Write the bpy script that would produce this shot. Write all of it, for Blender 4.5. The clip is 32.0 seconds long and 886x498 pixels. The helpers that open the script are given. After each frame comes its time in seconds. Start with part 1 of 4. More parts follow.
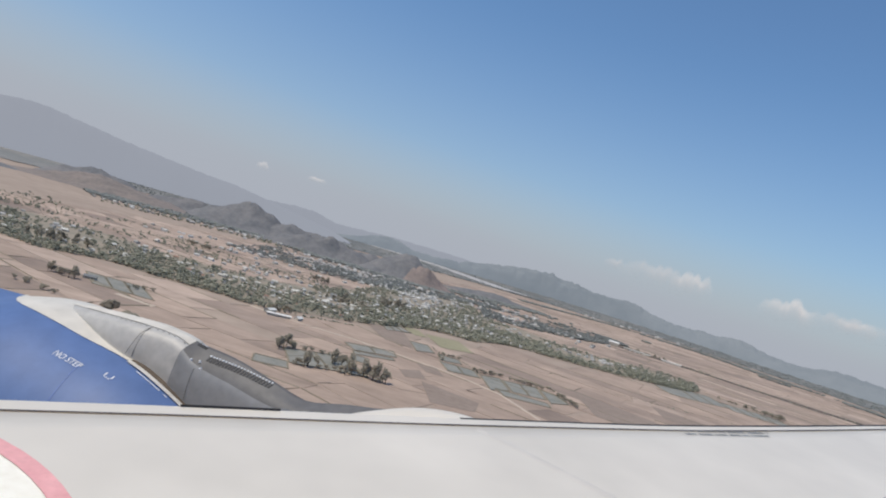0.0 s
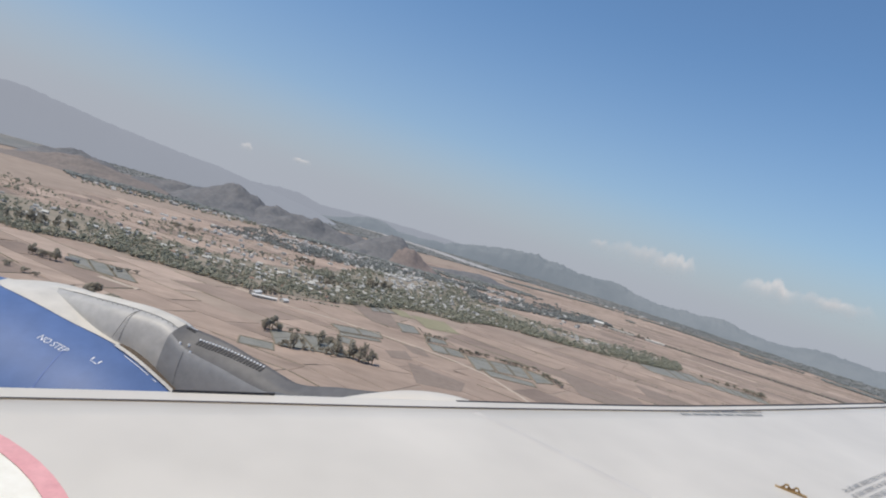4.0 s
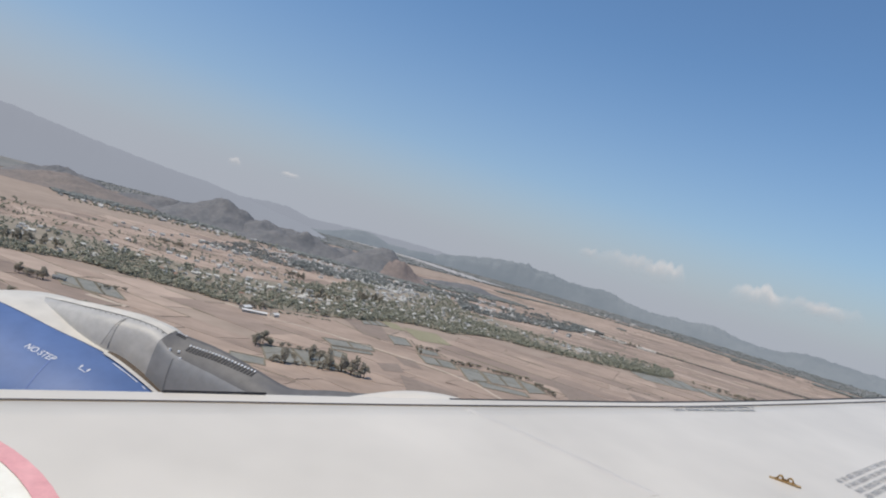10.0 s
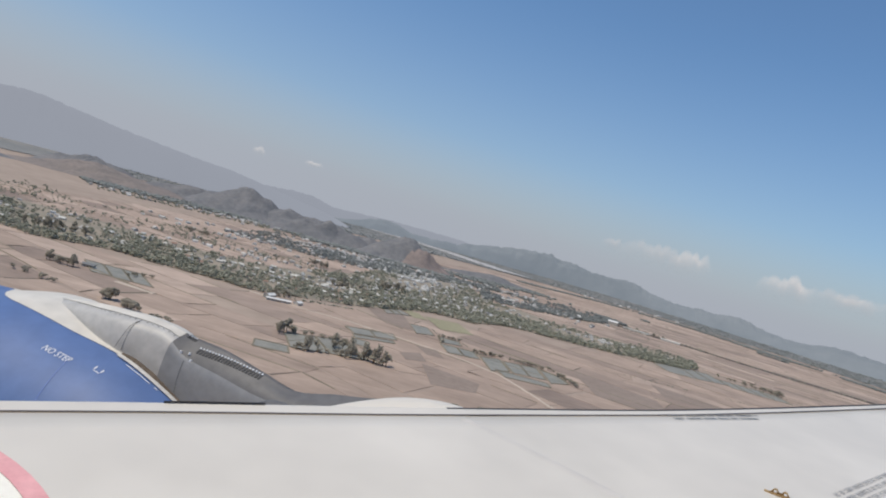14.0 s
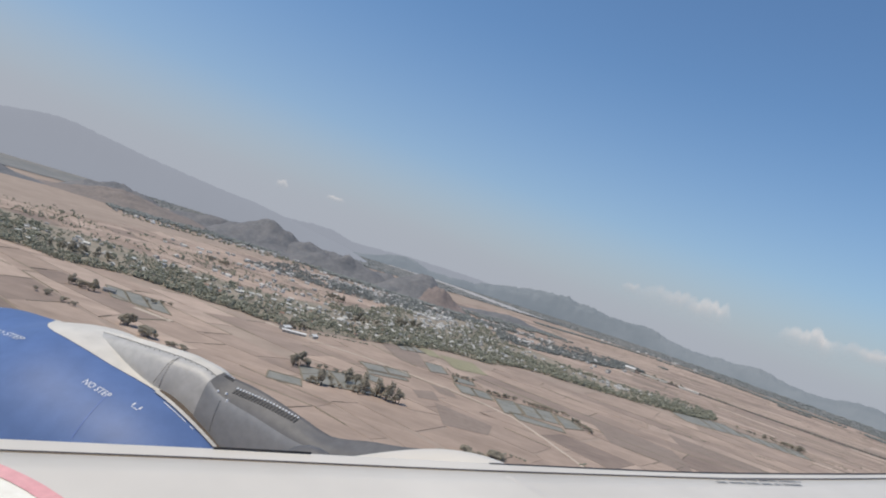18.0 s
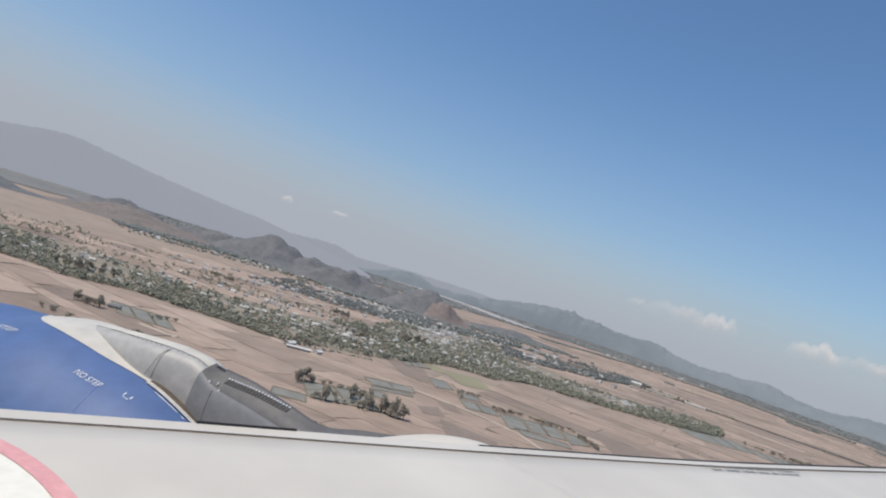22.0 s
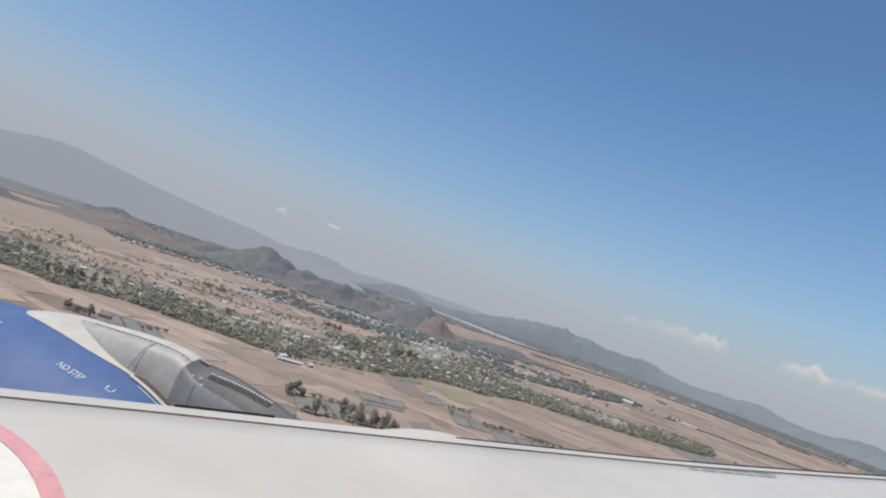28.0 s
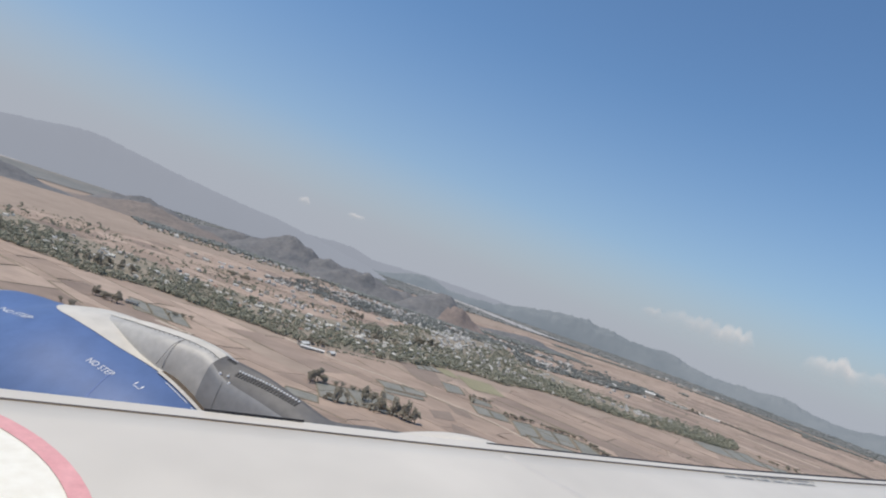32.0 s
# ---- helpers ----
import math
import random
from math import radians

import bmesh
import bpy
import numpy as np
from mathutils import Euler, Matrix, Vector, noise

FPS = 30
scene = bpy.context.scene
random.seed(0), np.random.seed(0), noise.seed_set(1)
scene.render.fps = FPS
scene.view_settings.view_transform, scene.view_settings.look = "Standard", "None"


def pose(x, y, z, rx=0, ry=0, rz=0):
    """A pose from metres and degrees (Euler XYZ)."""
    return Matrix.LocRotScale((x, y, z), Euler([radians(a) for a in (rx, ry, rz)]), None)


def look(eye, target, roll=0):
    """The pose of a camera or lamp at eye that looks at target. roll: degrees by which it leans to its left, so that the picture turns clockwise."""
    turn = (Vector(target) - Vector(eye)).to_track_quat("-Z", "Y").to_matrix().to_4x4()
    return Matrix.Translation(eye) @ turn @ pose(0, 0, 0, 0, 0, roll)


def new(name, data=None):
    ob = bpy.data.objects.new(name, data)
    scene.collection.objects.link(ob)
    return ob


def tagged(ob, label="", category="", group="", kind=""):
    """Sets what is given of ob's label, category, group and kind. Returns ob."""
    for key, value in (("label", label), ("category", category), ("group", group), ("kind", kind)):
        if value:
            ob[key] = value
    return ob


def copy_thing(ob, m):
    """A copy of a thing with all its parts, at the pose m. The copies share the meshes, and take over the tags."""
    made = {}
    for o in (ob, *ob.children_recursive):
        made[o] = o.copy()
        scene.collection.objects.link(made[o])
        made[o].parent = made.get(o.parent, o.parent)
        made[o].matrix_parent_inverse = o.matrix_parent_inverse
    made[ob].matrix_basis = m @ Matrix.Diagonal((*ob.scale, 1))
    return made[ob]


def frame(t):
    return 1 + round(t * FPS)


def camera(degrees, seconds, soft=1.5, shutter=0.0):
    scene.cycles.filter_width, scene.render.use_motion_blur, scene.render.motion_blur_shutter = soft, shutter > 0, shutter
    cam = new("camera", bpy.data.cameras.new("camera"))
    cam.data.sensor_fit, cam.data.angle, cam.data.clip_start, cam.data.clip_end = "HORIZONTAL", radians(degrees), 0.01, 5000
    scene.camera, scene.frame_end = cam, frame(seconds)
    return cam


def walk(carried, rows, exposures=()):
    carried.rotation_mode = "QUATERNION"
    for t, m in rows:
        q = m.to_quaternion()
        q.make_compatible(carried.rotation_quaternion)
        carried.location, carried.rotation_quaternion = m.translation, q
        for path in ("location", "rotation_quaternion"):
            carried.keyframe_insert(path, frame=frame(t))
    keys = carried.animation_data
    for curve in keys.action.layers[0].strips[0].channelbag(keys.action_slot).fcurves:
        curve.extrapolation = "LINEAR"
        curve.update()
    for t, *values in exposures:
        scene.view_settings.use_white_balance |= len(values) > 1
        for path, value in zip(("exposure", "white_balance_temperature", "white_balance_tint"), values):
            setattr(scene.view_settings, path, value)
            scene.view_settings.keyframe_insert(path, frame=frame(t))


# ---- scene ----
ALTITUDE = 150.0            # the aircraft over the plain
EAST, NORTH = -199.0, 73.0  # and where it flies over it
SEAT = pose(EAST, NORTH, ALTITUDE, 0.5, -0.25, 0)
cam = camera(67.4, 32.0, soft=2.0, shutter=0.5)
PATH = [
    (0.0, 0.010, 0.000, 0.009, 89.69, -15.98, 0.39),
    (0.5, 0.013, 0.008, 0.073, 89.35, -16.06, 1.52),
    (1.0, 0.023, 0.008, 0.114, 87.88, -16.22, 2.33),
    (1.5, 0.011, 0.028, 0.113, 87.61, -16.22, 1.67),
    (2.0, -0.003, 0.047, 0.121, 87.37, -16.34, 1.06),
    (2.5, -0.021, 0.057, 0.108, 87.42, -16.16, -0.07),
    (4.5, -0.045, 0.074, -0.025, 88.60, -15.86, -0.98),
    (5.0, -0.052, 0.083, -0.011, 88.03, -16.15, -0.77),
    (5.5, -0.052, 0.074, -0.011, 88.05, -16.21, -0.49),
    (6.0, -0.039, 0.046, -0.059, 88.87, -16.02, -1.03),
    (6.5, -0.043, 0.055, -0.100, 89.45, -16.23, -1.28),
    (7.0, -0.033, 0.046, -0.095, 89.44, -15.96, -1.21),
    (7.5, -0.036, 0.059, -0.079, 89.21, -15.77, -0.98),
    (8.0, -0.034, 0.066, -0.063, 88.95, -15.28, -0.88),
    (8.5, -0.032, 0.070, -0.044, 89.13, -15.42, -1.19),
    (9.0, -0.026, 0.052, -0.033, 89.05, -14.90, -0.79),
    (9.5, -0.026, 0.066, -0.035, 89.05, -14.97, -1.34),
    (10.0, -0.021, 0.066, -0.078, 89.64, -14.82, -1.78),
    (10.5, -0.010, 0.057, -0.141, 90.55, -15.95, -0.76),
    (11.0, -0.003, 0.046, -0.175, 91.20, -15.57, -1.14),
    (11.5, 0.026, 0.047, -0.171, 91.57, -15.79, -1.35),
    (12.0, 0.054, 0.042, -0.153, 91.19, -15.44, -0.97),
    (12.5, 0.092, 0.004, -0.094, 90.31, -15.78, -0.05),
    (13.0, 0.103, 0.001, -0.009, 89.27, -15.45, -0.16),
    (13.5, 0.089, 0.015, 0.051, 88.44, -15.35, 0.23),
    (14.0, 0.070, 0.016, 0.068, 88.22, -15.08, 0.24),
    (14.5, 0.034, 0.050, 0.076, 87.99, -15.28, -0.07),
    (16.5, -0.063, 0.009, 0.105, 88.50, -15.46, -1.18),
    (17.0, -0.073, 0.001, 0.077, 89.98, -15.95, -0.37),
    (17.5, -0.094, -0.001, 0.082, 91.49, -16.45, 0.86),
    (18.0, -0.105, -0.004, 0.094, 91.05, -17.13, 1.84),
    (18.5, -0.093, -0.005, 0.087, 90.85, -16.89, 1.20),
    (19.0, -0.085, -0.007, 0.057, 90.87, -16.94, 1.49),
    (19.5, -0.062, -0.000, 0.051, 90.87, -16.93, 1.10),
    (20.0, -0.039, 0.004, 0.020, 91.05, -17.07, 0.91),
    (20.5, -0.009, -0.004, -0.047, 92.16, -17.15, 0.38),
    (21.0, 0.017, -0.013, -0.114, 93.23, -16.97, 0.43),
    (21.5, 0.029, 0.000, -0.119, 93.50, -17.22, 1.09),
    (22.0, 0.028, 0.022, -0.057, 92.24, -16.98, 2.26),
    (22.5, 0.040, 0.040, 0.062, 90.73, -17.27, 2.60),
    (23.0, 0.047, 0.047, 0.127, 89.20, -17.82, 3.77),
    (23.5, 0.021, 0.057, 0.165, 88.48, -17.88, 4.33),
    (24.0, -0.010, 0.061, 0.178, 87.70, -18.29, 4.06),
    (24.5, -0.047, 0.043, 0.107, 88.59, -18.03, 3.66),
    (25.0, -0.086, 0.022, 0.017, 90.24, -17.97, 3.53),
    (25.5, -0.077, 0.012, -0.049, 91.50, -18.15, 2.11),
    (27.5, 0.093, -0.033, -0.255, 95.47, -18.04, 0.84),
    (28.0, 0.124, -0.023, -0.143, 93.71, -17.94, 1.63),
    (28.5, 0.119, 0.025, -0.056, 92.00, -18.46, 3.43),
    (29.0, 0.101, 0.062, 0.017, 90.31, -18.43, 4.10),
    (29.5, 0.099, 0.079, 0.103, 88.85, -18.16, 4.38),
    (30.0, 0.079, 0.089, 0.159, 87.91, -18.12, 4.86),
    (30.5, 0.060, 0.089, 0.180, 87.64, -17.98, 4.59),
    (31.0, 0.047, 0.075, 0.146, 88.63, -18.36, 5.33),
    (31.5, 0.051, 0.064, 0.033, 90.20, -18.31, 4.46),
    (32.0, 0.054, 0.050, -0.097, 92.21, -18.38, 3.59),
]
walk(cam, [(t, SEAT @ pose(x, y, z, rx, ry, rz)) for t, x, y, z, rx, ry, rz in PATH], [(0, 0.0), (10, -0.02), (14, -0.05), (16.5, -0.09), (17.5, -0.09), (18.2, 0.0), (32, 0.0)])

# ---- light ----
SUN_EL, SUN_AZ = radians(64), radians(208)      # azimuth from +x towards +y
SUN_DIR = Vector((math.cos(SUN_EL) * math.cos(SUN_AZ), math.cos(SUN_EL) * math.sin(SUN_AZ), math.sin(SUN_EL)))
world = bpy.data.worlds.new("sky")
scene.world = world
world.use_nodes = True
wn = world.node_tree.nodes
sky = wn.new("ShaderNodeTexSky")
sky.sky_type, sky.sun_disc = "NISHITA", False
sky.sun_elevation, sky.sun_rotation = SUN_EL, math.pi / 2 - SUN_AZ
sky.altitude, sky.air_density, sky.dust_density, sky.ozone_density = 200, 1.1, 0.5, 5.0
wl = world.node_tree.links
where = wn.new("ShaderNodeTexCoord")
axis = wn.new("ShaderNodeSeparateXYZ")
wl.new(where.outputs["Generated"], axis.inputs[0])
# dry-season haze: thick at the horizon, thinning upwards, thicker towards the sun
lean = wn.new("ShaderNodeMath")
lean.operation, lean.inputs[1].default_value = "MULTIPLY_ADD", 0.05
wl.new(axis.outputs[0], lean.inputs[0])
wl.new(axis.outputs[2], lean.inputs[2])
thin = wn.new("ShaderNodeValToRGB")
thin.color_ramp.interpolation = "B_SPLINE"
els = thin.color_ramp.elements
els.new(0.14), els.new(0.28)
for e, (p, k) in zip(els, ((0.0, 1.0), (0.055, 0.95), (0.15, 0.30), (0.36, 0.03))):
    e.position, e.color = p, (k, k, k, 1)
wl.new(lean.outputs[0], thin.inputs[0])
veil = wn.new("ShaderNodeMix")
veil.data_type = "RGBA"
veil.inputs[7].default_value = (4.5, 4.82, 5.48, 1)
wl.new(thin.outputs[0], veil.inputs[0])
tint = wn.new("ShaderNodeMix")
tint.data_type, tint.blend_type, tint.inputs[0].default_value = "RGBA", "MULTIPLY", 1.0
tint.inputs[7].default_value = (0.96, 1.235, 1.375, 1)
wl.new(sky.outputs[0], tint.inputs[6])
wl.new(tint.outputs[2], veil.inputs[6])
wn["Background"].inputs[1].default_value = 0.09
wl.new(veil.outputs[2], wn["Background"].inputs[0])
sun = new("sun", bpy.data.lights.new("sun", "SUN"))
sun.data.energy, sun.data.angle, sun.data.color = 3.1, radians(1.5), (1.0, 0.915, 0.77)
sun.matrix_world = look((0, 0, 600), Vector((0, 0, 600)) - SUN_DIR)


# ---- materials ----
def nodes_of(name):
    m = bpy.data.materials.new(name)
    m.use_nodes = True
    nt = m.node_tree
    return m, nt, nt.nodes["Principled BSDF"]


def ramp(nt, fac, stops):
    r = nt.nodes.new("ShaderNodeValToRGB")
    els = r.color_ramp.elements
    while len(els) < len(stops):
        els.new(0.5)
    for e, (p, c) in zip(els, stops):
        e.position, e.color = p, (*c, 1)
    nt.links.new(fac, r.inputs[0])
    return r.outputs[0]


def noise_tex(nt, scale, detail=4, rough=0.6, stretch=None, coord="Object"):
    tc = nt.nodes.new("ShaderNodeTexCoord")
    vec = tc.outputs[coord]
    if stretch:
        mp = nt.nodes.new("ShaderNodeMapping")
        mp.inputs["Scale"].default_value = stretch[:3]
        if len(stretch) > 3:
            mp.inputs["Rotation"].default_value = (0, 0, stretch[3])
        nt.links.new(vec, mp.inputs[0])
        vec = mp.outputs[0]
    n = nt.nodes.new("ShaderNodeTexNoise")
    n.inputs["Scale"].default_value, n.inputs["Detail"].default_value, n.inputs["Roughness"].default_value = scale, detail, rough
    nt.links.new(vec, n.inputs["Vector"])
    return n.outputs["Fac"]


def mix(nt, fac, a, b, mode="MIX"):
    n = nt.nodes.new("ShaderNodeMix")
    n.data_type, n.blend_type = "RGBA", mode
    for sock, v in ((n.inputs[0], fac), (n.inputs[6], a), (n.inputs[7], b)):
        if isinstance(v, (int, float)):
            sock.default_value = v
        elif isinstance(v, tuple):
            sock.default_value = (*v, 1)
        else:
            nt.links.new(v, sock)
    return n.outputs[2]


def bump(nt, bsdf, height, strength, distance):
    b = nt.nodes.new("ShaderNodeBump")
    b.inputs["Strength"].default_value, b.inputs["Distance"].default_value = strength, distance
    nt.links.new(height, b.inputs["Height"])
    nt.links.new(b.outputs[0], bsdf.inputs["Normal"])


def simple(name, lo, hi, scale, rough=0.6, metal=0.0, fine=None, bumps=0.0, pick=None, pick_amount=0.0, gloss=0.3):
    """Two-scale mottled surface between two colours; pick: 'object' or 'island' varies whole pieces."""
    m, nt, b = nodes_of(name)
    col = ramp(nt, noise_tex(nt, scale), [(0.3, lo), (0.7, hi)])
    f = noise_tex(nt, fine or scale * 9, 3)
    col = mix(nt, 0.35, col, ramp(nt, f, [(0.25, tuple(0.72 * c for c in lo)), (0.75, tuple(min(1, 1.2 * c) for c in hi))]))
    if pick:
        r = nt.nodes.new("ShaderNodeObjectInfo").outputs["Random"] if pick == "object" else nt.nodes.new("ShaderNodeNewGeometry").outputs["Random Per Island"]
        k = ramp(nt, r, [(0.0, (1 - pick_amount,) * 3), (1.0, (1.0, 1.0, 1.0))])
        col = mix(nt, 1.0, col, k, "MULTIPLY")
    nt.links.new(col, b.inputs["Base Color"])
    b.inputs["Roughness"].default_value, b.inputs["Metallic"].default_value = rough, metal
    b.inputs["Specular IOR Level"].default_value = gloss
    if bumps:
        bump(nt, b, f, 0.6, bumps)
    return m


def plots(name, pick):
    """Dry stubble fields, each plot with its own tone."""
    m, nt, b = nodes_of(name)
    r = nt.nodes.new("ShaderNodeObjectInfo").outputs["Random"] if pick == "object" else nt.nodes.new("ShaderNodeNewGeometry").outputs["Random Per Island"]
    tone = ramp(nt, r, [(0.0, (0.292, 0.226, 0.186)), (0.12, (0.365, 0.282, 0.23)), (0.3, (0.425, 0.325, 0.26)), (0.7, (0.472, 0.361, 0.288)), (1.0, (0.54, 0.422, 0.344))])
    grain = ramp(nt, noise_tex(nt, 0.02, 5, 0.65), [(0.25, (0.74, 0.73, 0.72)), (0.75, (1.10, 1.08, 1.06))])
    tone = mix(nt, 1.0, tone, grain, "MULTIPLY")
    rows = ramp(nt, noise_tex(nt, 0.08, 3, 0.6, (0.25, 1.6, 1.0, radians(-28))), [(0.3, (0.88, 0.87, 0.86)), (0.7, (1.05, 1.05, 1.05))])
    tone = mix(nt, 1.0, tone, rows, "MULTIPLY")
    streak = ramp(nt, noise_tex(nt, 0.013, 7, 0.7, (0.22, 1.4, 1.0, radians(-28))), [(0.33, (0.76, 0.75, 0.74)), (0.44, (1.0, 1.0, 1.0)), (0.62, (1.0, 1.0, 1.0)), (0.74, (1.09, 1.08, 1.07))])
    tone = mix(nt, 1.0, tone, streak, "MULTIPLY")
    wide = ramp(nt, noise_tex(nt, 0.0032, 4, 0.6), [(0.3, (0.80, 0.79, 0.78)), (0.5, (0.98, 0.97, 0.96)), (0.72, (1.12, 1.11, 1.10))])
    tone = mix(nt, 1.0, tone, wide, "MULTIPLY")
    nt.links.new(tone, b.inputs["Base Color"])
    b.inputs["Roughness"].default_value = 0.95
    return m


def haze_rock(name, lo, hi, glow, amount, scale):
    """Backdrop of the far distance: plain, its haze painted in as pale colour and glow."""
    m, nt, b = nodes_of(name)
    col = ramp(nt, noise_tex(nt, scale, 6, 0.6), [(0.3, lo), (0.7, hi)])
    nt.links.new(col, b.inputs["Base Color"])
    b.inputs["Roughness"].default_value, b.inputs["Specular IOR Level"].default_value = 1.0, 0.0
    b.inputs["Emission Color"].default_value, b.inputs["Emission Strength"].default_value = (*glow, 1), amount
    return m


M_GROUND = simple("dry_soil", (0.325, 0.252, 0.20), (0.415, 0.323, 0.255), 0.003, 0.95, fine=0.02)
M_PLOT = plots("stubble", "object")
M_PLOT_FAR = plots("stubble_far", "island")
M_BUND = simple("bund_grass", (0.215, 0.185, 0.135), (0.275, 0.235, 0.175), 0.05, 0.95)
M_PATH = simple("dirt_track", (0.46, 0.375, 0.295), (0.55, 0.455, 0.37), 0.05, 0.95)
M_RAIL = simple("ballast", (0.10, 0.085, 0.075), (0.15, 0.125, 0.11), 0.06, 0.95)
M_SAND = simple("river_sand", (0.36, 0.345, 0.335), (0.50, 0.475, 0.455), 0.01, 0.9)
M_TILLED = simple("tilled_soil", (0.25, 0.192, 0.155), (0.31, 0.243, 0.198), 0.02, 0.95, fine=0.12)
M_GREEN = simple("green_crop", (0.27, 0.248, 0.155), (0.35, 0.315, 0.205), 0.02, 0.95)
M_WATER = simple("pond_water", (0.185, 0.185, 0.155), (0.33, 0.305, 0.255), 0.045, 0.6, fine=0.25)
M_YARD = simple("village_yards", (0.20, 0.19, 0.145), (0.38, 0.31, 0.24), 0.012, 0.95, fine=0.09)
M_LEAF = simple("foliage", (0.31, 0.274, 0.212), (0.40, 0.355, 0.275), 0.12, 0.95, fine=1.4, pick="object", pick_amount=0.2)
M_LEAF_BELT = simple("foliage_belt", (0.255, 0.253, 0.19), (0.335, 0.325, 0.247), 0.01, 0.95, fine=0.4, pick="island", pick_amount=0.26)
# distance haze is painted into these two: greyer and bluer than the near foliage
M_LEAF_FAR = simple("foliage_far_hazed", (0.195, 0.208, 0.195), (0.26, 0.266, 0.245), 0.004, 0.95, fine=0.03, pick="island", pick_amount=0.15)
M_FOOT = simple("wooded_land_hazed", (0.165, 0.178, 0.178), (0.27, 0.255, 0.235), 0.003, 0.95, fine=0.02)
M_BARK = simple("bark", (0.10, 0.075, 0.05), (0.18, 0.14, 0.10), 1.5, 0.9)
M_ROOF_W = simple("metal_roof_pale", (0.60, 0.57, 0.51), (0.84, 0.80, 0.73), 0.3, 0.8, pick="object", pick_amount=0.4)
M_SHED = simple("white_roof_sheet", (0.66, 0.635, 0.59), (0.80, 0.77, 0.72), 0.1, 0.5)
M_ROOF_RED = simple("red_roof_sheet", (0.52, 0.07, 0.06), (0.64, 0.12, 0.10), 0.2, 0.5)
M_ROOF_BLUE = simple("blue_roof_sheet", (0.10, 0.20, 0.40), (0.16, 0.28, 0.48), 0.2, 0.5)
M_ROOF_R = simple("metal_roof_rust", (0.28, 0.17, 0.12), (0.42, 0.27, 0.20), 0.3, 0.7, pick="object", pick_amount=0.4)
M_ROOF_G = simple("metal_roof_grey", (0.27, 0.275, 0.275), (0.41, 0.41, 0.405), 0.3, 0.6, pick="object", pick_amount=0.4)
M_ROOF_FAR = simple("far_roofs", (0.46, 0.43, 0.39), (0.78, 0.75, 0.70), 0.02, 0.6, pick="island", pick_amount=0.5)
M_WALL = simple("plaster", (0.50, 0.45, 0.38), (0.70, 0.65, 0.57), 0.4, 0.9, pick="object", pick_amount=0.35)
M_DARK = simple("dark_opening", (0.03, 0.03, 0.035), (0.06, 0.06, 0.06), 1.0, 0.4)
M_HILL = simple("scrub_hill", (0.135, 0.140, 0.148), (0.228, 0.216, 0.210), 0.014, 0.95, fine=0.05, bumps=8.0)
M_HILL_BARE = simple("bare_brown_hill", (0.185, 0.165, 0.152), (0.285, 0.235, 0.205), 0.012, 0.95, fine=0.06, bumps=5.0)
M_HILL_RED = simple("bare_red_hill", (0.185, 0.155, 0.142), (0.30, 0.235, 0.205), 0.010, 0.95, fine=0.06, bumps=4.0)
M_RIDGE = haze_rock("ridge_painted_haze", (0.10, 0.11, 0.115), (0.155, 0.16, 0.16), (0.31, 0.36, 0.42), 0.40, 0.004)
M_RIDGE_FAR = haze_rock("ridge_far_painted_haze", (0.02, 0.022, 0.025), (0.03, 0.033, 0.036), (0.35, 0.373, 0.432), 0.86, 0.004)
M_WHITE = simple("white_wing_paint", (0.672, 0.622, 0.549), (0.692, 0.641, 0.566), 0.35, 0.4, fine=1.2)
M_BLUE = simple("blue_cowl_paint", (0.088, 0.150, 0.325), (0.108, 0.178, 0.37), 0.8, 0.5, fine=6, gloss=0.3)
M_CREAM = simple("cream_paint", (0.64, 0.59, 0.51), (0.71, 0.66, 0.58), 0.8, 0.4, fine=6)
M_GREY = simple("grey_fairing_metal", (0.43, 0.415, 0.395), (0.50, 0.485, 0.46), 1.6, 0.6, 0.2, fine=14)
# fairing metal again, made darker to paint in the side's shade
M_SIDE = simple("side_panel_shaded", (0.235, 0.235, 0.238), (0.285, 0.284, 0.286), 1.6, 0.5, 0.25, fine=14, gloss=0.4)
M_DGREY = simple("dark_pylon_metal", (0.112, 0.109, 0.110), (0.152, 0.148, 0.149), 1.6, 0.55, 0.05, fine=14)
M_STEEL = simple("bare_steel", (0.55, 0.52, 0.47), (0.74, 0.70, 0.64), 3.0, 0.4, 0.3)
M_SEAL = simple("rubber_seal", (0.035, 0.035, 0.04), (0.06, 0.06, 0.064), 4.0, 0.6)
M_MARK = simple("white_marking", (0.72, 0.74, 0.78), (0.82, 0.83, 0.86), 4.0, 0.5)
M_INK = simple("grey_ink", (0.17, 0.17, 0.17), (0.24, 0.24, 0.24), 9.0, 0.6)
M_BRASS = simple("yellow_brass", (0.42, 0.26, 0.11), (0.58, 0.40, 0.20), 9.0, 0.45, 0.3)
M_RIM = simple("sunlit_rim_ivory", (0.95, 0.89, 0.76), (0.97, 0.915, 0.79), 2.0, 0.4)
M_RED = simple("red_lit_rim", (0.78, 0.36, 0.37), (0.84, 0.46, 0.45), 3.0, 0.5)


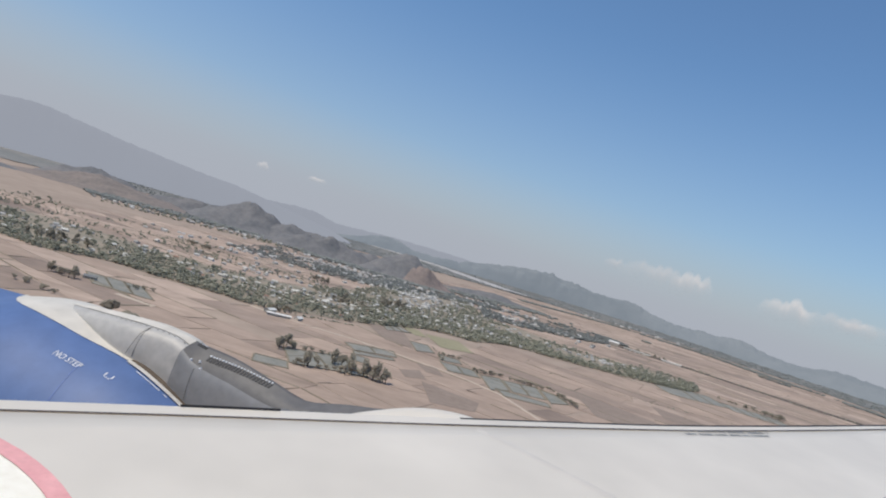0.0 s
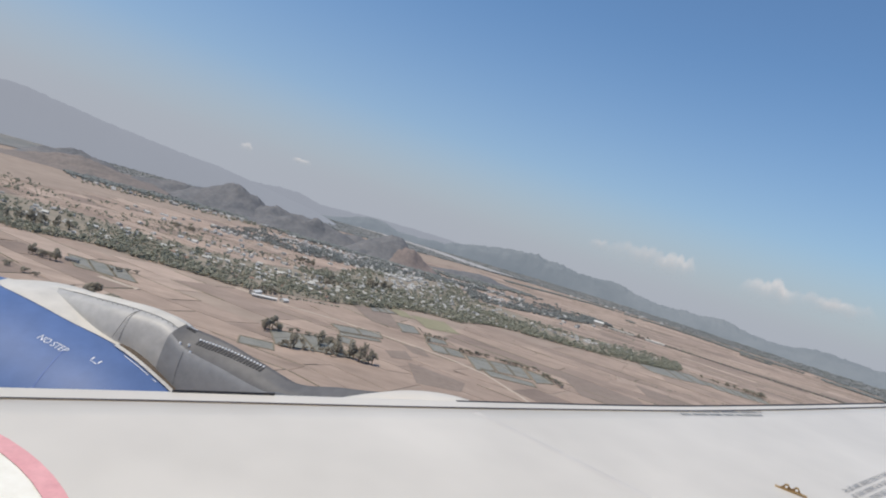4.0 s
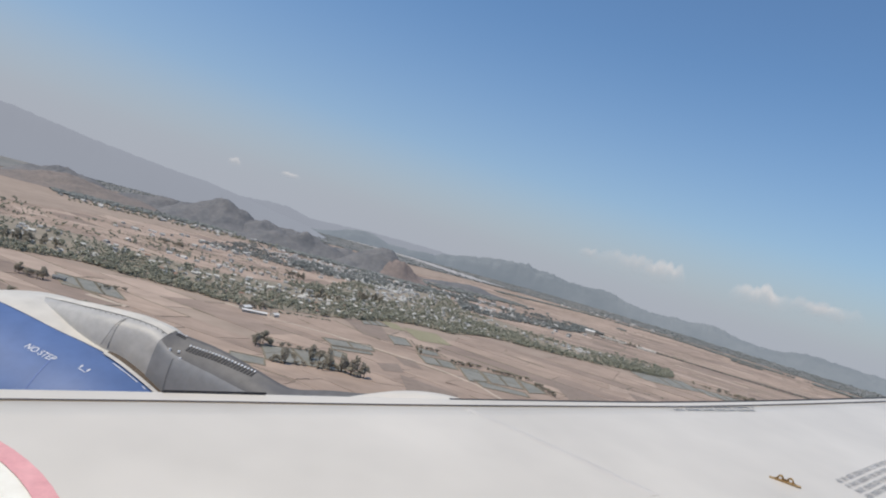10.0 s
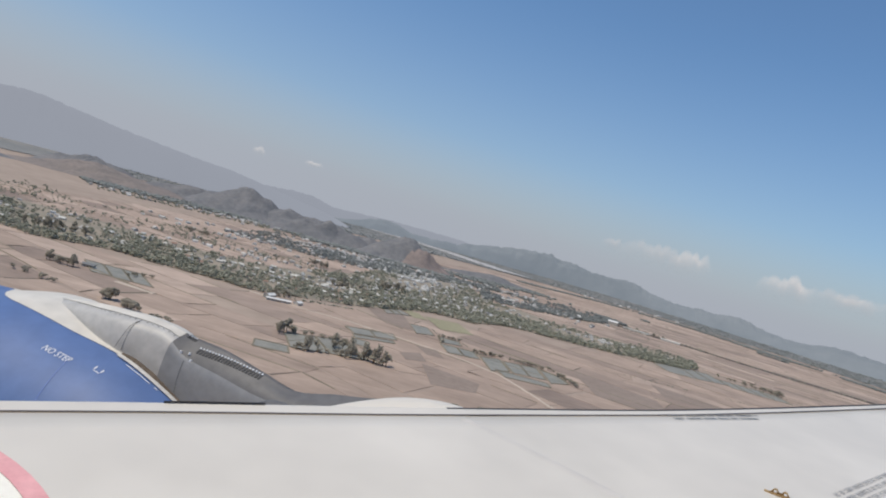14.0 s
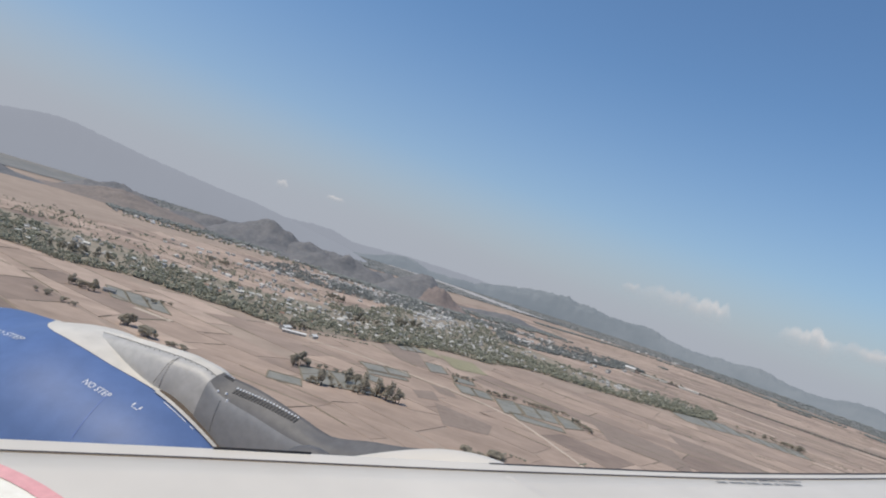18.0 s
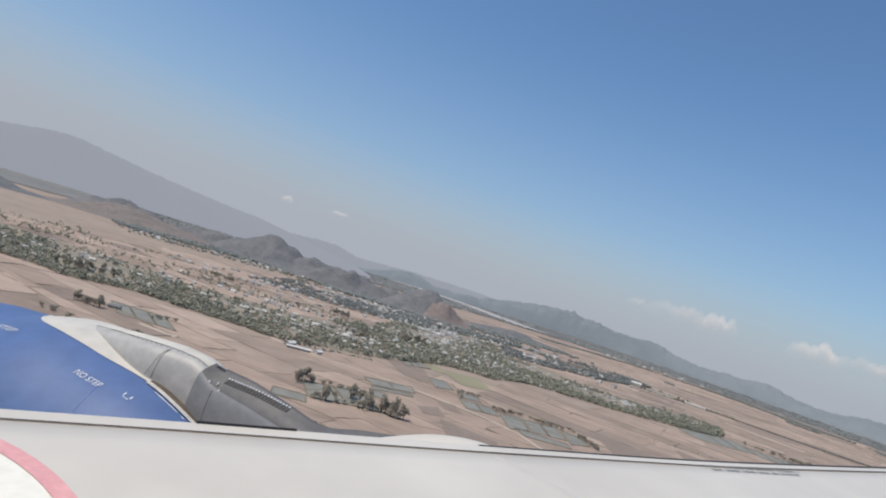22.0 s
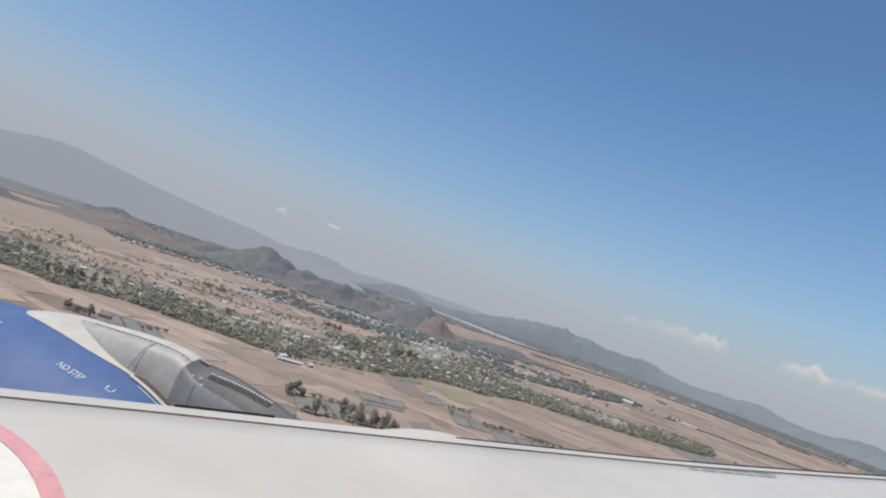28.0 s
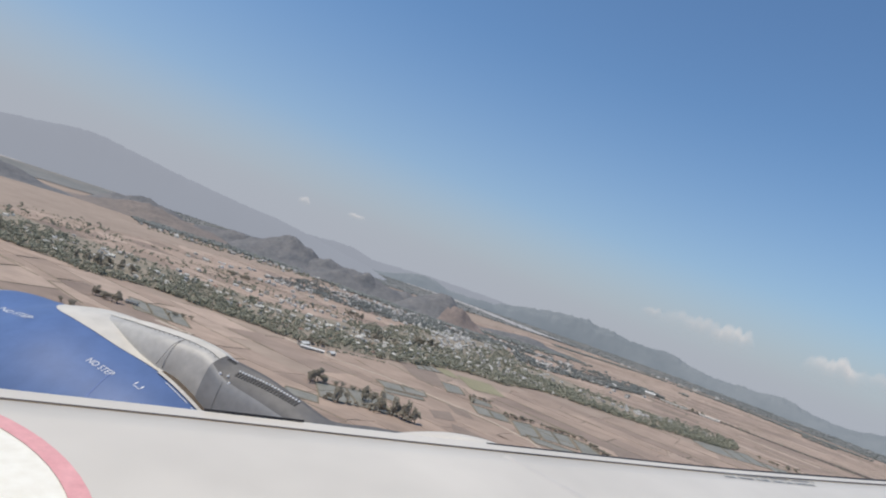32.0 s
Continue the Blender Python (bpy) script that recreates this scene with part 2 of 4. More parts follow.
def vapour(name, low, top, cover):
    """Cloud: glows by itself, the sunlit billowed top painted brightest, thinning downwards into the haze."""
    m, nt, b = nodes_of(name)
    tc = nt.nodes.new("ShaderNodeTexCoord")
    xyz = nt.nodes.new("ShaderNodeSeparateXYZ")
    nt.links.new(tc.outputs["UV"], xyz.inputs[0])
    mid = tuple(0.7 * a + 0.3 * c for a, c in zip(low, top))
    tone = ramp(nt, xyz.outputs[1], [(0.25, low), (0.55, mid), (0.85, top)])
    body = ramp(nt, xyz.outputs[1], [(0.02, (0.0,) * 3), (0.42, (0.45 * cover,) * 3), (0.70, (0.92 * cover,) * 3), (0.86, (0.72 * cover,) * 3), (1.0, (0.0,) * 3)])
    torn = ramp(nt, noise_tex(nt, 0.009, 5, 0.65), [(0.34, (0.45,) * 3), (0.62, (1.0,) * 3)])
    ends = ramp(nt, xyz.outputs[0], [(0.0, (0.0,) * 3), (0.3, (1.0,) * 3), (0.72, (1.0,) * 3), (1.0, (0.0,) * 3)])
    nt.links.new(mix(nt, 1.0, mix(nt, 1.0, body, torn, "MULTIPLY"), ends, "MULTIPLY"), b.inputs["Alpha"])
    b.inputs["Base Color"].default_value = (0.05, 0.047, 0.047, 1)
    b.inputs["Roughness"].default_value, b.inputs["Specular IOR Level"].default_value = 1.0, 0.0
    nt.links.new(tone, b.inputs["Emission Color"])
    b.inputs["Emission Strength"].default_value = 0.95
    return m


M_CLOUD = vapour("cloud_glow", (0.44, 0.46, 0.49), (0.69, 0.665, 0.66), 1.0)
M_CLOUD_THIN = vapour("thin_cloud_glow", (0.44, 0.46, 0.49), (0.57, 0.575, 0.595), 0.8)


def put(name, bm, material, parent=None, label="", smooth=False):
    me = bpy.data.meshes.new(name)
    bm.normal_update()
    bm.to_mesh(me)
    bm.free()
    me.materials.append(material)
    if smooth:
        for p in me.polygons:
            p.use_smooth = True
    ob = new(name, me)
    ob.parent = parent
    if label:
        tagged(ob, label)
    return ob


part = put


def raw(name, verts, faces, material, parent=None, smooth=False):
    me = bpy.data.meshes.new(name)
    me.from_pydata(verts, [], faces)
    me.materials.append(material)
    if smooth:
        for p in me.polygons:
            p.use_smooth = True
    me.update()
    ob = new(name, me)
    ob.parent = parent
    return ob


def empty(name, m=None):
    ob = new(name)
    if m is not None:
        ob.matrix_basis = m
    return ob


def box(bm, sx, sy, sz, m):
    bmesh.ops.create_cube(bm, size=1, matrix=m @ Matrix.Diagonal((sx, sy, sz, 1)))


def sheet(fn, us, vs, close_v=False):
    """A grid of quads from fn(u, v)."""
    bm = bmesh.new()
    g = [[bm.verts.new(fn(u, v)) for v in vs] for u in us]
    for i in range(len(us) - 1):
        for j in range(len(vs) - 1 + close_v):
            k = (j + 1) % len(vs)
            bm.faces.new((g[i][j], g[i + 1][j], g[i + 1][k], g[i][k]))
    return bm


def thick(bm, d):
    """Give a sheet a back at depth d along its normals."""
    front = list(bm.faces)
    bm.normal_update()
    back = {v: bm.verts.new(v.co + v.normal * d) for v in list(bm.verts)}
    rim = [e for e in bm.edges if e.is_boundary]
    for f in front:
        bm.faces.new([back[v] for v in reversed(f.verts)])
    for e in rim:
        a, b = e.verts
        bm.faces.new((a, b, back[b], back[a]))
    bmesh.ops.recalc_face_normals(bm, faces=bm.faces[:])
    return bm


def steps(a, b, n):
    return [a + (b - a) * i / n for i in range(n + 1)]


def along(table, x):
    """Smooth value at x of a short table of (x, value), x falling or rising."""
    t = sorted(table)
    if x <= t[0][0]:
        return t[0][1]
    for i in range(len(t) - 1):
        if x <= t[i + 1][0]:
            (x0, a), (x1, b) = t[i], t[i + 1]
            m0 = (b - t[i - 1][1]) / (x1 - t[i - 1][0]) if i else (b - a) / (x1 - x0)
            m1 = (t[i + 2][1] - a) / (t[i + 2][0] - x0) if i + 2 < len(t) else (b - a) / (x1 - x0)
            h, s = x1 - x0, (x - x0) / (x1 - x0)
            return (2 * s**3 - 3 * s**2 + 1) * a + (s**3 - 2 * s**2 + s) * h * m0 + (3 * s**2 - 2 * s**3) * b + (s**3 - s**2) * h * m1
    return t[-1][1]


# ---- the aircraft: x ahead, y to its left, z up, about the window seat ----
ATTITUDE = (-1.19, 0.49, 160.23)      # bank, pitch and heading
aircraft = tagged(empty("airliner", SEAT @ pose(0, 0, 0, *ATTITUDE)),
                  "white airliner wing with blue engine over the plain", "aircraft")
DIHEDRAL = math.tan(radians(5.1))


EDGE = ((-1.3, 4.95), (0.5, 3.38), (1.87, 2.2), (2.32, 1.81), (3.49, 0.76), (4.69, -0.27), (7.03, -2.07), (12.6, -6.3))


def edge_f(r):
    """How far ahead the leading edge lies at r to the right."""
    return along(EDGE, r)


def top_u(r, back):
    """Height of the wing's upper skin, back metres behind its edge."""
    return -1.2 + DIHEDRAL * r - 0.012 * max(0.0, back - 0.4) ** 2


def seam(r):
    """Depth of the slat from edge to seam."""
    return 0.122 - 0.034 * min(1.0, max(0.0, (r - 2.8) / 1.4))


def A(f, r, u):
    return Vector((f, -r, u))


def wing_pt(r, back, lift=0.0):
    return A(edge_f(r) - back, r, top_u(r, back) + lift)


def wing_at(f, r, lift=0.0):
    return wing_pt(r, edge_f(r) - f, lift)


TIP, ROOT, CHORD = 12.5, -1.2, 5.2


def chord_at(r):
    return 1.7 + (CHORD - 1.7) * (TIP - r) / (TIP - ROOT)


RS = steps(ROOT, TIP, 56)
wing = part("wing", thick(sheet(lambda r, s: wing_pt(r, seam(r) + 0.01 + s * (chord_at(r) - 0.14)), RS, steps(0, 1, 24)), 0.10), M_WHITE, aircraft, "white painted upper wing skin", True)


def slat_pt(r, s):
    """Nose of the wing: from the seam over the edge and round underneath."""
    if s < 0.6:
        return wing_pt(r, seam(r) * (1 - s / 0.6), 0.002)
    a = (s - 0.6) / 0.4 * math.pi * 0.75
    p = wing_pt(r, 0.0, 0.002)
    return p + Vector((0.07 * math.sin(a), 0.0, -0.07 * (1 - math.cos(a)) - 0.02 * a))


slat = part("slat", sheet(slat_pt, RS, steps(0, 1, 18)), M_WHITE, wing, "white leading edge slat", True)
part("seal", sheet(lambda r, s: wing_pt(r, seam(r) - 0.008 + (0.010 + 0.0020 * r) * s, 0.0035), RS, steps(0, 1, 2)), M_SEAL, wing, "dark rubber seal along the slat")
# shadow at the slat's front edge, put in as a thin dark strip
part("edge_strip", sheet(lambda r, s: wing_pt(r, 0.012 - 0.012 * s, 0.003 + min(0.007, 0.003 + 0.0015 * (r - 3.3)) * s), steps(3.35, TIP, 40), steps(0, 1, 2)), M_SEAL, wing, "dark strip painted for shadow on the leading edge")
# dark strip drawn in for the shadowed gap between pylon panel and slat
part("gap_seal", sheet(lambda r, s: wing_pt(r, 0.012, 0.003 + 0.012 * s), steps(2.32, 2.64, 10), steps(0, 1, 2)), M_SEAL, wing, "dark strip painted for the shadow gap below the pylon panel")
# chordwise skin joint, the soft shadow along its crease painted grey
M_JOINT = simple("joint_shadow_grey", (0.64, 0.59, 0.525), (0.67, 0.62, 0.55), 0.35, 0.35, fine=2.5)
part("skin_joint", sheet(lambda t, s: wing_pt(3.28 - 0.27 * t + (0.05 + 0.03 * t) * s, 0.17 + 1.15 * t, 0.0026 * math.sin(math.pi * s) - 0.0012), steps(0, 1, 30), steps(0, 1, 6)), M_JOINT, wing, "faint skin joint with its soft shadow painted grey", True)


def bars(name, base, ux, uy, rows, seed, parent, label, wmin=0.008, wmax=0.03, gap=0.012):
    """Lettering too small to read: short bars in rows."""
    rng = random.Random(seed)
    bm = bmesh.new()
    for k, width in enumerate(rows):
        x = 0.0
        word = rng.randint(3, 8)
        while x < width:
            w = rng.uniform(wmin, wmax)
            word -= 1
            if word == 0:
                word = rng.randint(3, 9)
            else:
                q = [base(x, -k * uy), base(x + w, -k * uy), base(x + w + 0.006, -k * uy + ux), base(x + 0.006, -k * uy + ux)]
                bm.faces.new([bm.verts.new(v) for v in q])
            x += w + gap
    return tagged(part(name, bm, M_INK, parent, label), kind="stuff")


# small print by the slat and beside the lug
bars("placard", lambda x, y: wing_at(-0.215 - 0.657 * x + 0.9 * y, 4.49 + 0.754 * x + 0.4 * y, 0.004), 0.028, 0.052, (0.88, 0.80), 5, wing, "two lines of small grey print", 0.008, 0.014, 0.012)
bars("placard", lambda x, y: wing_at(-1.10 - 0.505 * x + 0.76 * y, 4.06 + 0.863 * x + 0.65 * y, 0.004), 0.034, 0.050, (0.95, 0.9, 0.85, 0.8), 8, wing, "lines of small grey print", 0.004, 0.0065, 0.013)

# lashing lug with two eyes
lug = bmesh.new()
outline = [(-0.085, 0.0), (-0.055, 0.012), (-0.04, 0.034), (-0.022, 0.036), (-0.008, 0.018), (0.008, 0.018), (0.022, 0.036), (0.04, 0.034), (0.055, 0.012), (0.085, 0.0)]
for (x0, z0), (x1, z1) in zip(outline, outline[1:]):
    hole = abs(abs((x0 + x1) / 2) - 0.031) < 0.014
    lo = (z0 - 0.010, z1 - 0.010) if hole else (0.0, 0.0)
    for a0, a1, b0, b1 in ((lo[0], lo[1], z0, z1), (0.0, 0.0, 0.010 if hole else z0, 0.010 if hole else z1)):
        q = [(x0, a0), (x1, a1), (x1, b1), (x0, b0)]
        front, back = ([lug.verts.new((x, y, z)) for x, z in q] for y in (-0.006, 0.006))
        lug.faces.new(front)
        lug.faces.new(back[::-1])
        for i in range(4):
            lug.faces.new((front[i], back[i], back[(i + 1) % 4], front[(i + 1) % 4]))
box(lug, 0.19, 0.03, 0.006, pose(0, 0, 0.003))
bmesh.ops.transform(lug, matrix=Matrix.Translation(wing_at(-0.785, 3.78, 0.001)) @ pose(0, 0, 0, 0, 0, -6) @ Matrix.Diagonal((0.76, 1.0, 0.84, 1)), verts=lug.verts[:])
part("lashing_lug", lug, M_BRASS, wing, "yellow brass lashing lug with two eyes")


# the cabin window's sunlit, red-edged rim, made up as a disc on the wing
def root_panel(k, grow):
    a = 2 * math.pi * k
    c, q = math.cos(a), math.sin(a)
    return 1.93 + (0.95 + grow) * c, 0.74 + (0.85 + grow) * q


def rim_pt(k, q, lift):
    f, r = root_panel(k, 0)
    return wing_at(1.93 + (f - 1.93) * q, 0.74 + (r - 0.74) * q, lift)


part("root_panel", sheet(lambda k, q: rim_pt(k, q, 0.004), steps(0, 1, 72), (0.02, 0.35, 0.7, 1)), M_RIM, wing, "sunlit cabin window rim, made up as a disc on the wing")
part("outline", sheet(lambda k, q: wing_at(*root_panel(k, 0.062 * q), 0.006), steps(0, 1, 72), (0, 1)), M_RED, wing, "red-lit edge of the window rim, laid on the wing")

# fuselage side behind the seat
part("fuselage", thick(sheet(lambda f, a: A(f, -3.2 + 2.0 * math.cos(a), -0.2 + 2.0 * math.sin(a)), steps(-6, 8, 14), steps(-1.3, 1.3, 20)), 0.08), M_WHITE, aircraft, "white fuselage side", True)

# ---- the engine ----
CROWN = ((1.8, -2.0), (2.5, -1.72), (2.9, -1.545), (3.21, -1.435), (3.41, -1.39), (3.77, -1.34), (4.19, -1.275), (4.45, -1.283), (4.7, -1.335), (4.9, -1.385), (5.2, -1.415), (5.5, -1.445), (5.8, -1.53))
GIRTH = ((1.8, 0.62), (2.5, 0.82), (3.2, 0.99), (3.8, 1.08), (4.45, 1.14), (4.8, 1.11), (5.2, 1.03), (5.8, 0.86))
ENGINE_R = 3.95


BAND = ((3.38, 14.6), (3.6, 15.2), (3.9, 16.4), (4.2, 17.2), (4.4, 16.0), (4.5, 14.5), (4.6, 12.0), (4.7, 8.0), (4.85, 0.0), (5.1, -12.0), (5.5, -14.3))      # inboard edge of the cream band


def nacelle(f, deg, lift=0.0):
    R = along(GIRTH, f)
    a = radians(deg)
    return A(f, ENGINE_R - (R + lift) * math.sin(a), along(CROWN, f) - R + (R + lift) * math.cos(a))


engine = part("engine_cowl", sheet(lambda f, d: nacelle(f, d), steps(1.8, 5.5, 40), steps(-14, 190, 54)), M_BLUE, aircraft, "blue painted engine cowl", True)
part("outer_cowl", sheet(lambda f, d: nacelle(f, d), steps(1.8, 5.5, 40), steps(-14, -190, 48)), M_BLUE, engine, "", True)
part("crown_band", sheet(lambda f, s: nacelle(f, -14.6 + (14.6 + along(BAND, f)) * s, 0.004), steps(3.38, 5.5, 36), steps(0, 1, 12)), M_CREAM, engine, "cream white band along the top of the cowl", True)
part("crown_strip", sheet(lambda f, d: nacelle(f, d, -0.01), steps(1.8, 3.38, 16), steps(-14.6, 14.6, 8)), M_DGREY, engine, "", True)
part("intake_lip", sheet(lambda f, d: nacelle(f, d, 0.0), steps(5.5, 5.85, 6), steps(0, 360, 72)), M_STEEL, engine, "bare metal intake lip", True)
part("hinge_rail", sheet(lambda f, d: nacelle(f, d, 0.012), steps(2.55, 3.38, 16), (14.2, 15.9)), M_STEEL, engine, "bright steel hinge rail")
part("hinge_gap", sheet(lambda f, d: nacelle(f, d, 0.006), steps(2.55, 3.38, 16), (9.5, 14.6)), simple("hinge_shade", (0.085, 0.062, 0.045), (0.15, 0.115, 0.085), 5, 0.6), engine, "brown hinge gap")
part("cowl_joint", sheet(lambda d, s: nacelle(3.56 - 0.08 * s * 0.08 - 0.0045 * (d - 31), d, 0.002), steps(28, 48, 14), (0, 1)), simple("joint_blue", (0.10, 0.17, 0.45), (0.14, 0.22, 0.5), 4, 0.5), engine, "pale cowl joint")


def on_cowl(x, y, f0, deg0, lift=0.003):
    """A place on the cowl, x aft and y up its side from a start."""
    return nacelle(f0 - x, deg0 - math.degrees(y / along(GIRTH, f0 - x)), lift)


words = bpy.data.curves.new("warning", "FONT")
words.body, words.size, words.shear = "NO STEP", 0.068, 0.12
word_ob = bpy.data.objects.new("warning", words)
flat = bpy.data.meshes.new_from_object(word_ob)
bpy.data.objects.remove(word_ob)
wide = max(v.co.x for v in flat.vertices)
for f0, deg0, length, lean in ((3.79, 29.6, 0.245, 0.0), (5.0, 22.0, 0.5, 9.0)):
    bm = bmesh.new()
    bm.from_mesh(flat)
    for v in bm.verts:
        x = v.co.x * length / wide
        v.co = on_cowl(x, v.co.y, f0, deg0 + lean * x)
    part("warning_words", bm, M_MARK, engine, "white painted words NO STEP")
for x0, y0, x1, y1 in ((0.0, 0.0, 0.010, 0.028), (0.006, -0.012, 0.060, -0.007), (0.058, 0.0, 0.068, 0.030)):
    bm = bmesh.new()
    bm.faces.new([bm.verts.new(on_cowl(x, y, 3.38, 26.4)) for x, y in ((x0, y0), (x1, y0), (x1, y1), (x0, y1))])
    part("cowl_mark", bm, M_MARK, engine, "small white painted mark")
for f0, f1 in ((3.27, 3.05), (3.01, 2.98)):
    part("cowl_mark", sheet(lambda f, d: nacelle(f, d, 0.004), steps(f0, f1, 8), (16.7, 17.05)), M_MARK, engine, "thin white painted dash")

# pylon over the engine
P_TOP = ((0.9, -1.06), (1.17, -1.08), (1.4, -1.135), (1.6, -1.19), (1.8, -1.235), (2.1, -1.31), (2.35, -1.27), (2.7, -1.215), (3.07, -1.20), (3.2, -1.18), (3.45, -1.175), (3.85, -1.207), (4.2, -1.255), (4.38, -1.285))
P_SHOULDER = ((0.9, -1.12), (1.5, -1.30), (1.9, -1.40), (2.28, -1.41), (2.6, -1.375), (2.94, -1.33), (3.1, -1.245), (3.2, -1.225), (3.45, -1.222), (3.85, -1.252), (4.2, -1.272), (4.38, -1.289))
P_HALF = ((0.9, 0.23), (3.0, 0.195), (3.3, 0.205), (3.42, 0.235), (3.55, 0.235), (3.7, 0.215), (3.95, 0.165), (4.14, 0.12), (4.28, 0.075), (4.38, 0.01))


def pylon_pt(f, s):
    """s from -1 at the inboard foot over 0 at the ridge to 1 outboard."""
    h, zt, zs = along(P_HALF, f), along(P_TOP, f), along(P_SHOULDER, f)
    R = along(GIRTH, f)
    foot = along(CROWN, f) - R + math.sqrt(max(0.01, R * R - h * h)) - 0.004
    foot = min(foot, zs - 0.01)
    q = abs(s)
    off = along(((0, 0.0), (0.5, h * 0.70), (0.75, h * 0.93), (1, h)), q)
    z = along(((0, zt), (0.5, zs), (0.75, zs * 0.45 + foot * 0.55), (1, foot)), q)
    return A(f, ENGINE_R + math.copysign(off, s), z)


pylon = part("pylon", sheet(pylon_pt, steps(1.0, 3.07, 36), steps(-0.5, 0.5, 16)), M_DGREY, aircraft, "dark grey engine pylon", True)
part("side_panel", sheet(lambda f, s: pylon_pt(f, s) + Vector((0, 0.006, 0.004)), steps(2.2, 3.07, 18), steps(-1, -0.46, 10)), M_SIDE, pylon, "grey metal side panel with its shade painted in", True)
part("aft_side", sheet(pylon_pt, steps(0.95, 2.2, 18), steps(-1, -0.5, 8)), M_DGREY, pylon, "", True)
part("outer_side", sheet(pylon_pt, steps(0.95, 3.07, 24), steps(0.5, 1, 8)), M_DGREY, pylon, "", True)
part("front_fairing", sheet(pylon_pt, steps(3.07, 4.38, 28), steps(-1, -0.26, 12)), M_GREY, pylon, "smooth grey front fairing", True)
part("front_outer", sheet(pylon_pt, steps(3.07, 4.38, 28), steps(0.26, 1, 12)), M_GREY, pylon, "", True)
part("front_top", sheet(lambda f, s: pylon_pt(f, s) + Vector((0, 0, 0.003)), steps(3.07, 4.38, 28), steps(-0.26, 0.26, 8)), M_CREAM, pylon, "cream white top of the fairing", True)


def seam_line(name, path, wide=0.003):
    """A thin dark joint on the pylon along path(t) of (f, s)."""
    bm = bmesh.new()
    pts = [path(t) for t in steps(0, 1, 16)]
    prev = None
    for f, s in pts:
        p = pylon_pt(f, s)
        n = Vector((0, 0.8, 0.6))
        a, b = bm.verts.new(p + n * 0.011 + Vector((-wide / 2, 0, -wide / 3))), bm.verts.new(p + n * 0.011 + Vector((wide / 2, 0, wide / 3)))
        if prev:
            bm.faces.new((prev[0], a, b, prev[1]))
        prev = (a, b)
    part(name, bm, M_SEAL, pylon)


seam_line("panel_joint", lambda t: (3.45 - 0.06 * t, -0.95 + 0.6 * t))
seam_line("panel_joint", lambda t: (2.90 + 0.02 * t, -0.97 + 0.45 * t))
seam_line("panel_joint", lambda t: (3.07 + 1.0 * t, -0.27), 0.004)
for i in range(15):
    for f, s in ((3.42 - 0.02, -0.92 + 0.04 * i), (3.06 - 0.055 * i, -0.545), (3.10 + 0.05 * i, -0.31)):
        bm = bmesh.new()
        bmesh.ops.create_icosphere(bm, subdivisions=1, radius=0.0042, matrix=Matrix.Translation(pylon_pt(f, s) + Vector((0, 0.002, 0.001))))
        part("fastener", bm, M_SEAL, pylon)
def on_pylon(f, s, lift, turn):
    """Frame on the pylon skin: x aft-ahead, y down the side, z off the skin."""
    p = pylon_pt(f, s)
    ty = (pylon_pt(f, s - 0.06) - p).normalized()
    tx = (pylon_pt(f + 0.02, s) - p).normalized()
    tz = tx.cross(ty).normalized()
    m = Matrix((tx, tz.cross(tx), tz)).transposed().to_4x4()
    return Matrix.Translation(p + tz * lift) @ m @ pose(0, 0, 0, 0, 0, turn)


for f, s, size in [(2.89 - 0.0255 * i, -0.24 + 0.006 * i, 0.72) for i in range(21)] + [(3.04 - 0.022 * i, -0.06, 0.4) for i in range(4)]:
    bm = bmesh.new()
    box(bm, 0.011, 0.022 * size, 0.009, on_pylon(f - 0.006, s, 0.004, -6) @ pose(0, -0.034 * size, 0))
    bmesh.ops.bevel(bm, geom=bm.edges[:], offset=0.002, segments=1, affect="EDGES")
    part("louvre", bm, M_MARK, pylon)
    bm = bmesh.new()
    box(bm, 0.0145, 0.062 * size, 0.004, on_pylon(f - 0.010, s, 0.003, -6))
    part("louvre_slot", bm, M_SEAL, pylon)
bm = bmesh.new()
for f in steps(2.15, 2.75, 24):
    box(bm, 0.018, 0.010, 0.009, Matrix.Translation(pylon_pt(f, 0.10) + Vector((0, 0, 0.003))))
part("ridge_strip", bm, M_SEAL, pylon, "dark strip on the pylon ridge")
for f, s in ((2.98, -0.45), (2.88, -0.47), (2.92, -0.38)):
    bm = bmesh.new()
    bmesh.ops.create_cone(bm, cap_ends=True, segments=10, radius1=0.010, radius2=0.007, depth=0.012, matrix=Matrix.Translation(pylon_pt(f, s) + Vector((0, 0.003, 0.006))))
    part("fitting", bm, M_MARK, pylon, "small pale fitting")
bm = bmesh.new()
bmesh.ops.create_icosphere(bm, subdivisions=3, radius=1, matrix=Matrix.Translation(A(2.02, 3.60, -1.385)) @ pose(0, 0, 0, 0, 12, 0) @ Matrix.Diagonal((0.17, 0.09, 0.095, 1)))
part("drain_fairing", bm, M_DGREY, pylon, "dark rounded drain fairing", True)


def hump(f, a):
    half = along(((0.6, 0.24), (1.24, 0.24), (1.5, 0.18), (1.75, 0.08)), f)
    top = along(((0.6, -0.985), (0.8, -0.95), (1.0, -0.955), (1.24, -1.01), (1.5, -1.12), (1.75, -1.25)), f)
    return A(f, 3.62 - half * math.sin(a), top - 0.34 * (1 - math.cos(a)))


part("root_fairing", sheet(hump, steps(0.6, 1.75, 20), steps(-1.5, 1.5, 20)), M_WHITE, pylon, "white fairing where pylon meets wing", True)

# ---- the plain ----
def wave(x, y, s=0.004, seed=0.0):
    return noise.noise(Vector((x * s, y * s, seed)))


